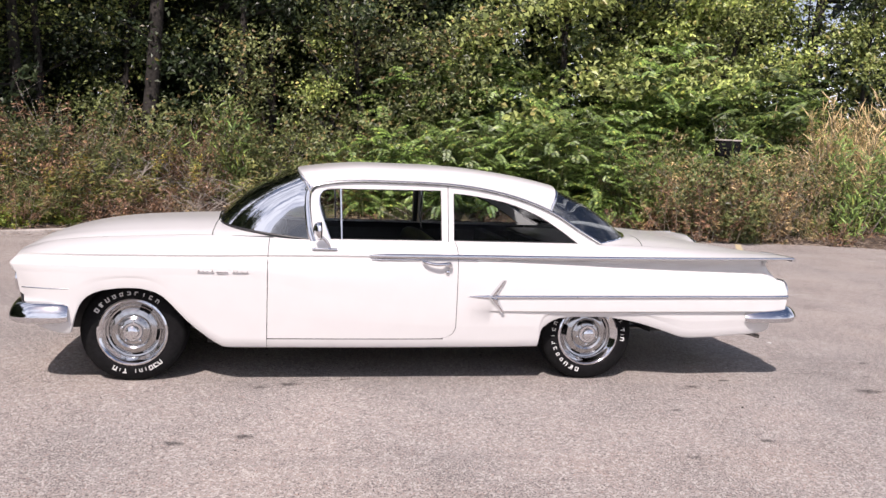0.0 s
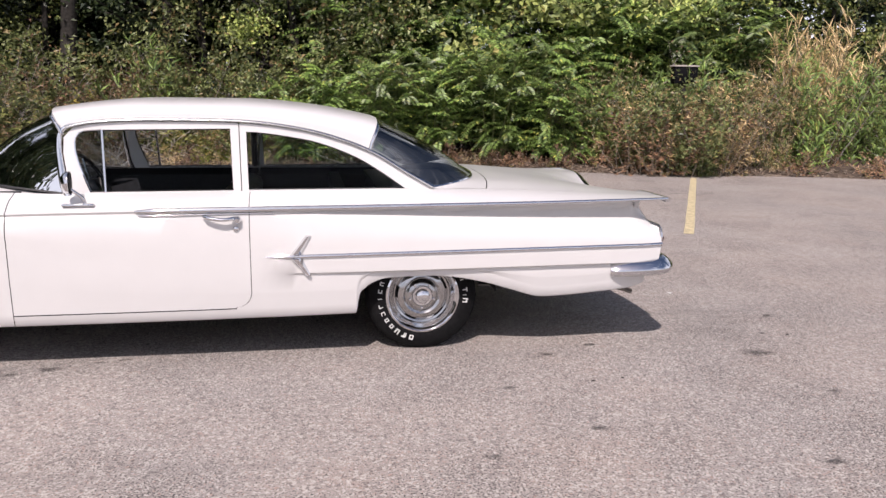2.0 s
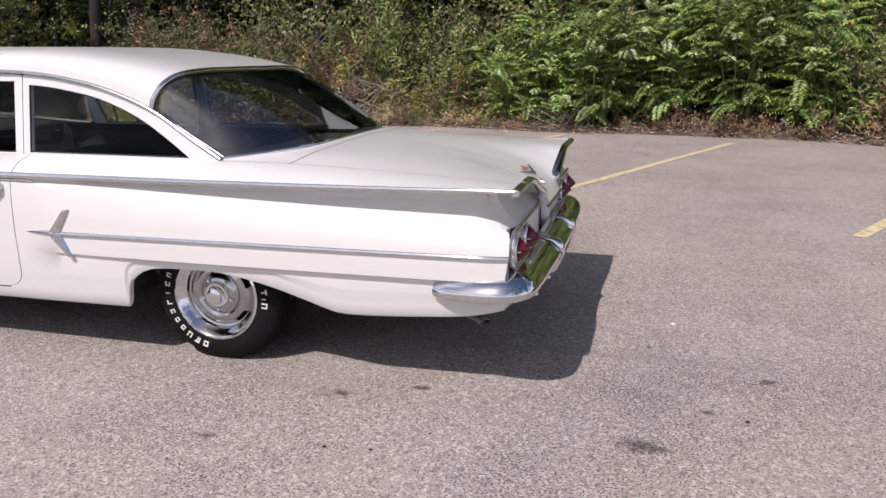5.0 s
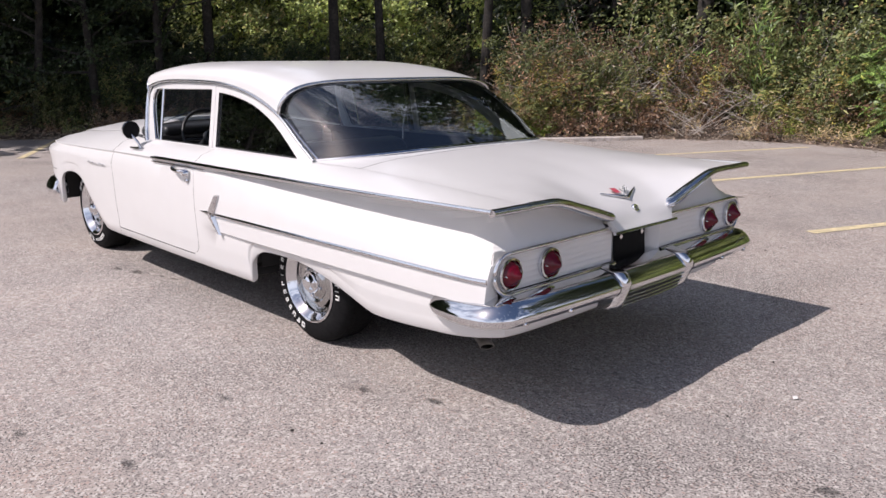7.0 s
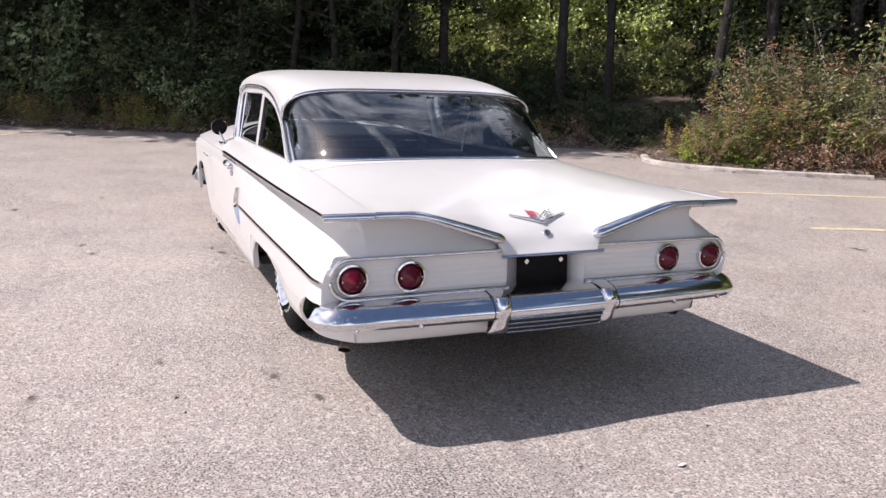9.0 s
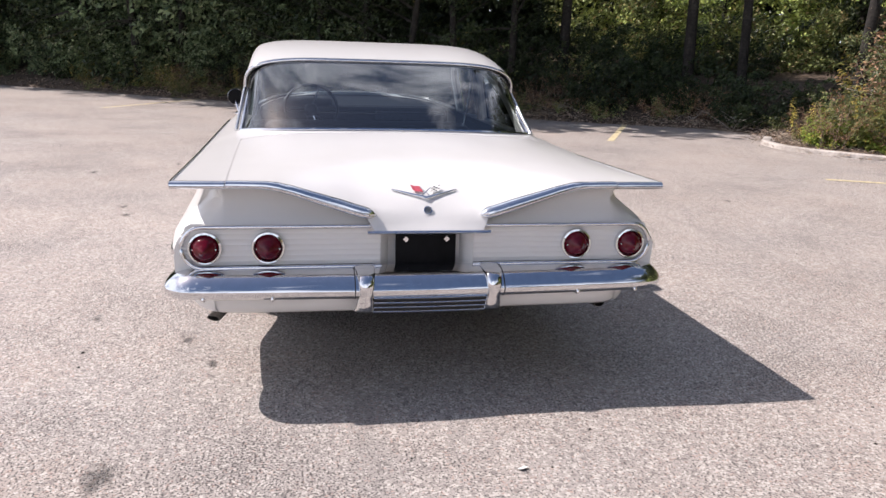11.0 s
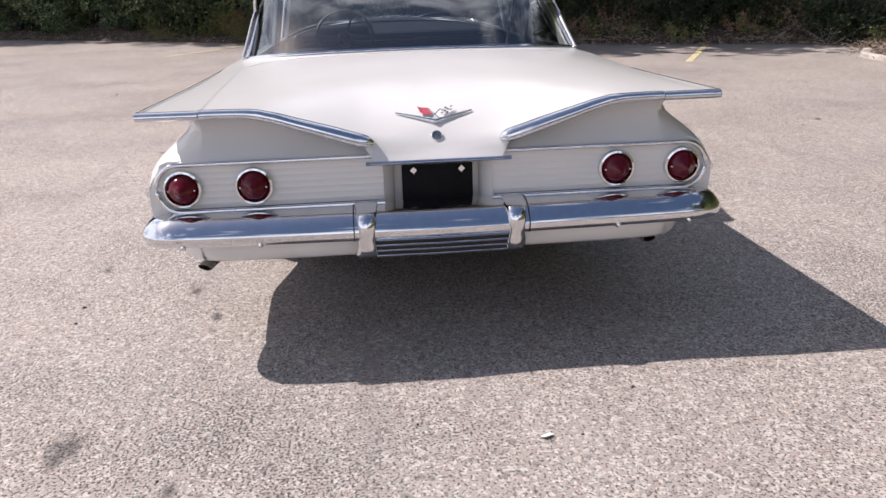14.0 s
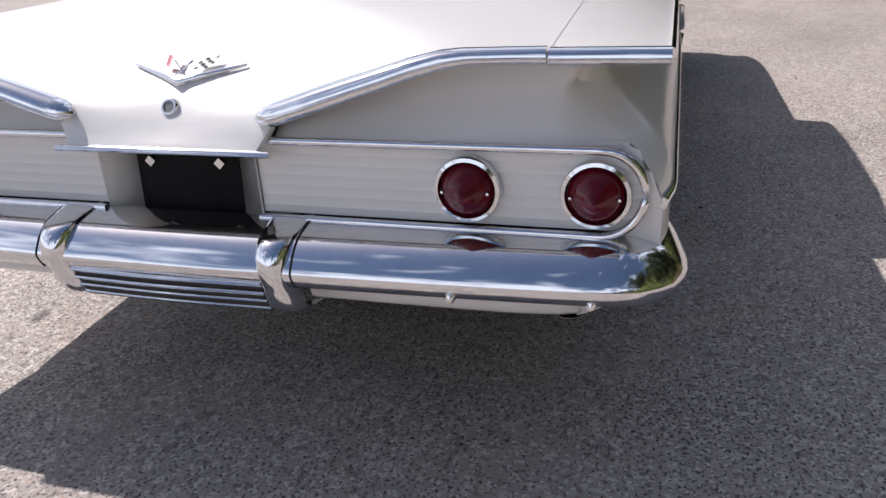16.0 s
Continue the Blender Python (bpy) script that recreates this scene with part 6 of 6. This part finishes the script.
def s_of(x, y):
    return float(edge_len[int(np.hypot(EX - x, EY - y).argmin())])


S_RIGHT, S_A, S_B, S_C, S_NOSE, S_L0, S_L1 = s_of(25, 1), s_of(10.5, 9.0), s_of(6.3, 10.1), s_of(1.0, 10.8), s_of(-5.6, 7.5), s_of(-9.0, 7.5), s_of(-23, -17)
S_W = s_of(-11.0, 3.6)
R = random.Random(7)


def scatter(kinds, s0, s1, d0, d1, count, scale=(0.85, 1.2), lean=0.08):
    for i in range(count):
        s = s0 + (s1 - s0) * (i + R.random()) / count
        kind, (x, y) = R.choice(kinds), along(s, R.uniform(d0, d1))
        low = 0.45 if x > 14.5 else 1.0  # unseen wood towards the open end is kept low, so the chrome reflects sky
        put(kind, x, y, R, (scale[0] * low, scale[1] * low), lean)


TALL = ((-4.35, 13.5, 1.3), (-2.2, 13.6, 0.9), (0.0, 13.6, 0.85), (-7.2, 13.6, 1.0), (-9.2, 14.6, 0.9))
# the wood itself, in rows, and the far rows all round
scatter(trees, S_RIGHT + 4, S_NOSE, 4.6, 7.0, 15, (0.8, 1.15))
scatter(edge_trees, S_RIGHT + 4, S_C + 0.5, 3.2, 5.0, 10, (0.85, 1.15))
scatter(edge_trees[:1], S_C + 1.0, S_NOSE - 2.5, 4.6, 6.5, 3, (0.7, 1.0))
scatter(far_trees, S_RIGHT, S_NOSE, 8.5, 12.0, 11, (0.9, 1.3))
scatter(far_trees, S_RIGHT - 4, S_NOSE, 13, 18, 12, (1.0, 1.4))
scatter(trees, S_W + 3, S_L1 + 12, 1.4, 2.6, 10, (0.66, 0.86))
scatter(shade_trees, S_W - 0.8, S_W + 3.5, 0.9, 1.6, 4, (0.62, 0.74))
scatter(shade_trees, S_W + 4.0, S_L1 + 8, 0.7, 1.4, 11, (0.68, 0.82))
scatter(far_trees, S_L0 + 13, S_L1 + 10, 4.0, 7.5, 9, (0.66, 0.9))
for i in range(16):
    a = radians(-168 + 140 * i / 15)
    q = R.uniform(52, 66)
    put(R.choice(far_trees), q * math.cos(a) + 4, q * math.sin(a), R, (0.35, 0.5))
for i in range(11):
    put(R.choice(trees), R.uniform(-15, -2.5), R.uniform(14.5, 20), R, (0.8, 1.15))
for i in range(12):
    put(R.choice(far_trees), R.uniform(-28, 0), R.uniform(20, 30), R, (0.9, 1.3))
for x, y, q in ((-14.6, 10.2, 0.8), (-16.8, 9.0, 0.9), (-13.8, 12.6, 0.85), (-15.6, 12.0, 1.0), (-18.0, 11.2, 1.1), (-12.0, 14.0, 0.9), (-17.0, 14.5, 1.1), (-19.5, 13.0, 1.1)):
    put(R.choice(lit_trees), x, y, R, (q, q + 0.05))
for x, y in ((-12.8, 9.6), (-13.4, 11.2), (-15.2, 8.2), (-12.2, 12.2), (-14.2, 8.8)):
    put(R.choice([weeds[0], dark_bush[1]]), x, y, R, (1.0, 1.4))
for x, y, q in ((-10.9, 8.4, 0.95), (-10.5, 9.5, 0.8), (-8.1, 10.6, 0.85), (-12.4, 5.9, 0.9)):
    put(slim, x, y, R, (q, q + 0.02))
for x, y, q in ((7.3, 13.2, 1.05), (9.1, 13.6, 1.1), (11.0, 13.2, 1.08), (13.4, 12.8, 0.95), (-0.3, 13.4, 0.72)):
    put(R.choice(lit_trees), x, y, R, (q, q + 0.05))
for x, y, q in TALL:
    put(bare, x, y, R, (q, q + 0.02))
for x, y in ((1.4, 15.0), (2.8, 14.8), (4.3, 15.2), (5.9, 15.0), (7.4, 15.8), (3.4, 17.5), (5.4, 18.0), (9.2, 16.5), (11.5, 16.5)):
    put(R.choice(trees[:3]), x, y, R, (0.85, 1.1))
# undergrowth
scatter(under, S_RIGHT, S_C + 1, 3.6, 6.0, 17, (0.9, 1.4))
scatter(under, S_C + 1, S_NOSE, 4.6, 6.5, 4, (0.9, 1.2))
scatter(under, S_W + 3, S_L1, 0.9, 2.2, 18, (0.6, 1.1))
scatter(under, S_L0 - 1.5, S_W + 3, 0.8, 2.4, 14, (0.35, 0.6))
scatter(under, S_L0 - 2.0, S_W + 4, 2.2, 4.0, 14, (0.55, 0.8))
scatter(under, S_W + 4, S_L1, 2.6, 5.0, 18, (0.9, 1.5))
scatter(dark_bush, S_L0, S_L1, 0.8, 2.4, 9, (0.5, 0.9))
scatter(dry_bush + [weeds[3], under[0]], S_NOSE + 2.2, S_W + 3, 0.3, 1.8, 22, (0.3, 0.6))
scatter(dry_bush + [weeds[3]], S_W + 3, S_L0 + 14, 0.3, 1.2, 8, (0.3, 0.6))
# right end: straw and reeds
scatter([weeds[5], weeds[4], weeds[2], weeds[4], weeds[0]], S_RIGHT + 6, S_A, 0.8, 2.6, 24, (0.75, 1.1))
scatter(dark_bush, S_RIGHT, S_A, 2.4, 4.0, 9, (0.9, 1.3))
scatter([weeds[4], weeds[0], dark_bush[0]], S_A - 3, S_A + 1.0, 0.6, 1.6, 8, (0.5, 0.9))
put(weeds[5], *along(S_A - 0.3, 1.9), R, (1.05, 1.1))
put(weeds[5], *along(S_A - 0.9, 2.2), R, (0.95, 1.0))
# dry stems with green behind
scatter([dry_stalks[0], weeds[2], dark_bush[0], dry_stalks[1], weeds[0], dry_stalks[1], weeds[4], weeds[4]], S_A - 0.5, S_B, 0.5, 2.0, 28, (0.5, 1.05))
scatter(feathered, S_A, S_B, 2.6, 4.2, 6, (0.85, 1.15))
scatter([dark_bush[1], weeds[4], dark_bush[0]], S_A, S_B, 1.6, 3.0, 9, (0.75, 1.1))
scatter(dead, S_A - 1.0, S_B + 0.3, 0.6, 1.8, 13, (0.7, 1.1))
scatter(dead, S_C + 2.0, S_NOSE - 1, 1.2, 2.6, 5, (0.55, 0.9))
scatter([tufts[0], tufts[1], tufts[0], tufts[2]], S_A - 4, S_NOSE - 1, 0.15, 0.8, 60, (0.6, 1.3))
scatter([tufts[0], tufts[1]], S_NOSE + 2, S_L0 + 12, 0.15, 0.7, 20, (0.6, 1.1))
# feathered shrubs
scatter(feathered, S_B - 0.3, S_C + 0.6, 0.45, 1.3, 11, (0.55, 0.8))
scatter(feathered, S_B - 1, S_C + 0.5, 1.8, 3.6, 9, (0.85, 1.1))
scatter(dark_bush, S_B - 0.5, S_C, 1.2, 2.6, 6, (0.9, 1.2))
scatter([weeds[3], dry_bush[0]], S_B, S_C, 0.3, 0.7, 3, (0.3, 0.45))
# brown brush with some weeds, towards the planted corner
scatter([dry_bush[0], dry_bush[1], weeds[0], weeds[3]], S_C + 0.6, S_NOSE - 0.6, 0.9, 2.6, 18, (0.4, 1.15))
scatter([dry_bush[2], weeds[3], dark_bush[1]], S_C + 0.6, S_NOSE - 1.5, 2.0, 4.2, 11, (0.7, 1.4))
scatter([under[0], dead[0]], S_C + 1.0, S_NOSE - 1.5, 1.8, 3.4, 8, (0.5, 0.85))
scatter([dark_bush[0], dark_bush[1], weeds[1], dark_bush[2]], S_C + 0.6, S_NOSE - 0.8, 0.8, 2.8, 11, (0.5, 0.9))
scatter(dead, S_C + 1.5, S_NOSE - 2.4, 1.0, 3.0, 8, (0.8, 1.1))
scatter([dark_bush[0]], S_NOSE - 1.3, S_NOSE + 0.9, 0.6, 1.3, 5, (0.34, 0.48))
scatter([weeds[0], weeds[0], dark_bush[0], dark_bush[2]], S_C - 0.4, S_C + 2.4, 1.0, 2.6, 7, (0.9, 1.2))
scatter([weeds[1], weeds[1], weeds[0]], S_C + 0.5, S_NOSE - 0.8, 0.7, 1.8, 5, (0.9, 1.35))
scatter([dark_bush[0], weeds[0], weeds[4], dry_stalks[0]], S_C - 0.5, S_C + 3.0, 1.0, 2.4, 7, (0.6, 0.95))
scatter(fresh, S_C + 0.8, S_C + 2.6, 0.35, 0.7, 3, (0.5, 0.8))
scatter(fresh, S_NOSE - 1.0, S_NOSE + 0.2, 0.3, 0.55, 4, (0.6, 0.95))
scatter([weeds[1], weeds[0], dry_bush[1], weeds[3], dry_bush[2], dry_bush[0]], S_NOSE - 1.8, S_NOSE + 1.4, 0.4, 1.6, 21, (0.40, 0.62))
scatter(wood, S_RIGHT + 6, S_NOSE - 2, 0.3, 2.4, 16, (0.6, 0.95), 0.1)
scatter(wood, S_NOSE + 3, S_L0 + 6, 0.15, 0.8, 5, (0.4, 0.6), 0.1)
scatter(wood, S_C + 2.0, S_NOSE - 2, 1.4, 3.2, 9, (0.9, 1.4), 0.25)
# single clumps that stand out from the brush, and leafy trees behind the shrubs
P = random.Random(17)
for kind, x, y, q in ((lit_trees[1], 3.0, 13.4, 1.2), (lit_trees[0], 5.4, 13.2, 1.3), (lit_trees[1], 9.9, 14.6, 1.25), (edge_trees[1], 0.8, 13.3, 1.0), (edge_trees[1], -1.4, 13.9, 0.95), (edge_trees[1], 7.8, 14.6, 1.05)):
    put(kind, x, y, P, (q, q * 1.04))
for kind, x, y, q in ((weeds[0], -4.32, 10.15, 1.0), (weeds[0], -4.24, 10.61, 0.8), (dry_stalks[0], -5.15, 9.85, 0.9), (dry_bush[1], -5.29, 9.10, 0.9), (fresh[1], -5.35, 8.15, 0.8),
                      (weeds[4], -2.27, 12.42, 1.05), (weeds[0], -1.76, 12.10, 1.1), (dark_bush[0], -0.80, 11.90, 0.7), (weeds[1], -1.28, 11.60, 0.7), (wood[0], -4.62, 10.94, 1.2),
                      (dead[0], -4.95, 10.98, 0.8), (dry_bush[2], -3.13, 11.53, 0.9), (wood[1], -2.79, 10.91, 0.8), (tufts[0], -3.70, 10.49, 1.2), (dark_bush[0], 8.62, 10.31, 0.75),
                      (dead[0], 9.57, 10.29, 0.85), (dead[1], 9.89, 10.42, 0.75), (dry_stalks[1], 10.76, 10.12, 1.0), (weeds[2], 7.33, 11.57, 1.0), (feathered[1], 7.97, 12.29, 1.0),
                      (weeds[5], 11.90, 10.48, 1.1), (weeds[5], 11.50, 10.36, 0.95), (weeds[4], 12.04, 9.71, 1.0), (weeds[0], 10.36, 9.49, 0.55), (dry_bush[0], 7.43, 10.24, 0.45),
                      (dry_stalks[0], 9.02, 10.31, 0.95), (weeds[0], 8.96, 9.82, 0.7), (weeds[4], 8.12, 10.32, 0.7)):
    put(kind, x, y, P, (q, q * 1.06))
# pale grass and weeds at the foot of the shaded wood
scatter([tufts[1], tufts[2], weeds[0], weeds[1]], S_W + 2.5, S_W + 12, 0.15, 0.9, 30, (0.5, 0.8))
scatter(shade_bush, S_W + 2.5, S_L1, 0.5, 1.5, 17, (0.45, 1.0))
scatter(shade_bush, S_W + 4, S_L1, 1.8, 3.4, 7, (1.0, 1.8))

# the deep wood behind the rows, its shade put into the dark leaf colour
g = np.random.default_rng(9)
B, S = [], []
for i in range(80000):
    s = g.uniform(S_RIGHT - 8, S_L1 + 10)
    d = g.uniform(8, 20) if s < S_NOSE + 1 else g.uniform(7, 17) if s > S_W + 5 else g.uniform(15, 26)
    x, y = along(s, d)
    # foliage past the view's right end is lowered as well, for the reflections
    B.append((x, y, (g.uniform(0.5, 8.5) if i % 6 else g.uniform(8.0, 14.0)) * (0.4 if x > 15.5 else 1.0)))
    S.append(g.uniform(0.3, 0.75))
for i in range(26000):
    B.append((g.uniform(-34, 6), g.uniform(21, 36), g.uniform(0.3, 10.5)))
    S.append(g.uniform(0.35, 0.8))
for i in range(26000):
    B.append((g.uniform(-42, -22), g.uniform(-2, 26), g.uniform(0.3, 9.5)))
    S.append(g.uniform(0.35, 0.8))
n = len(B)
ob = leaf_sheet("deep_wood", B, g.normal(0, 1, (n, 3)), g.normal(0, 0.6, (n, 3)) + LIGHT, np.array(S), np.array(S) * 0.6, TREE_SHADE_LEAF, None)
tagged(ob, "foliage deep inside the wood, shade put into its dark leaf colour", "wood", kind="stuff")

# fallen leaves over the bank's foot
g = np.random.default_rng(5)
B = []
for i in range(12000):
    s = g.uniform(S_RIGHT, S_L1) if i % 3 else g.uniform(S_NOSE + 1.5, S_L0 + 14)
    d = abs(g.normal(0, 0.8)) - 0.28 * g.random() ** 2
    x, y = along(s, d)
    B.append((x, y, (rise(max(d, 0)) * 0.95 if d > 0 else 0.0) + g.uniform(0.004, 0.05)))
n = len(B)
ob = leaf_sheet("fallen_leaves", B, g.normal(0, 1, (n, 3)) * np.array([1, 1, 0.25]), g.normal(0, 0.4, (n, 3)) + np.array([0, 0, 1]), g.uniform(0.03, 0.09, n), g.uniform(0.02, 0.055, n), LITTER, None)
tagged(ob, "scattered fallen brown leaves along the bank", "fallen leaves", kind="stuff")

# loose grit on the asphalt
rnd = random.Random(31)
V, F = [], []
for i in range(900):
    x, y, q = rnd.uniform(-9, 9), rnd.uniform(-6, 9), rnd.choice((0.004, 0.005, 0.006, 0.009)) * rnd.uniform(0.7, 1.3)
    k, a = len(V), rnd.uniform(0, 6.28)
    V += [(x + q * math.cos(a + 1.57 * j) * rnd.uniform(0.6, 1.4), y + q * math.sin(a + 1.57 * j) * rnd.uniform(0.6, 1.4), 0.001) for j in range(4)] + [(x, y, 0.001 + q * 0.7)]
    F += [(k + j, k + (j + 1) % 4, k + 4) for j in range(4)]
tagged(mesh("loose_grit", V, F, BARK, None, smooth=0), "dark loose grit scattered over the asphalt", "grit", kind="stuff")

# dead sticks along the bank's foot
rnd = random.Random(77)
lines = []
for i in range(1500):
    d = rnd.gauss(0.12, 0.22)
    x, y = along(rnd.uniform(S_A - 6, S_L0 + 8), d)
    z = rise(max(d, 0.0)) * 0.95 if d > 0.05 else 0.0
    a, ln = rnd.uniform(0, 6.28), rnd.uniform(0.06, 0.42)
    lines.append(([Vector((x, y, z + 0.012)), Vector((x + ln * 0.5 * math.cos(a), y + ln * 0.5 * math.sin(a), z + 0.015 + 0.06 * rnd.random())),
                   Vector((x + ln * math.cos(a + 0.3), y + ln * math.sin(a + 0.3), z + 0.012 + 0.08 * rnd.random()))], rnd.uniform(0.003, 0.008), 0.002))
tagged(stems_mesh("dead_sticks", lines, TWIG, None, 3), "dead sticks strewn along the foot of the bank", "dead sticks", kind="stuff")

# dark box on a post among the weeds
BX, BY = 8.38, 9.85
post = empty("utility_box", (BX, BY, bank_z(BX, BY)), "small black box on a post among the weeds", "utility box")
top = 2.17 - bank_z(BX, BY)
box("box_body", (-0.25, -0.10, top - 0.36), (0.25, 0.10, top - 0.02), PLATE, post, "", 0.02)
box("box_lid", (-0.27, -0.12, top - 0.03), (0.27, 0.12, top), CONCRETE, post, "pale worn lid", 0.01)
box("post", (-0.04, -0.04, -0.2), (0.04, 0.04, top - 0.36), BARK, post, "", 0.008)
for x, y, k in ((BX - 0.4, BY - 0.35, 3), (BX + 0.15, BY - 0.3, 0), (BX + 0.45, BY - 0.25, 3), (BX - 0.8, BY - 0.2, 3), (BX + 0.8, BY - 0.2, 2)):
    put(weeds[k], x, y, R, (0.95, 1.1))
put(dark_bush[1], BX - 0.05, BY - 0.30, R, (1.0, 1.02))
put(dark_bush[0], BX + 0.1, BY - 0.5, R, (0.62, 0.66))
put(dry_stalks[1], BX - 0.5, BY - 0.35, R, (0.8, 0.85))
put(dry_stalks[0], BX + 0.7, BY - 0.35, R, (1.0, 1.05))
put(dead[0], BX + 0.3, BY - 0.3, R, (0.85, 0.9))
put(dark_bush[1], BX + 0.75, BY + 0.3, R, (0.9, 1.0))
put(dark_bush[2], BX - 0.7, BY + 0.4, R, (0.85, 0.95))
# kinds that have found no place yet go deep into the wood
for kind in [bare] + trees + [slim] + shade_bush + shade_trees + far_trees + edge_trees + lit_trees + feathered + dark_bush + under + dry_bush + fresh + weeds + dry_stalks + wood + dead + tufts:
    if kind.name not in used:
        put(kind, *along(S_B + R.uniform(-3, 3), 2.2), R)
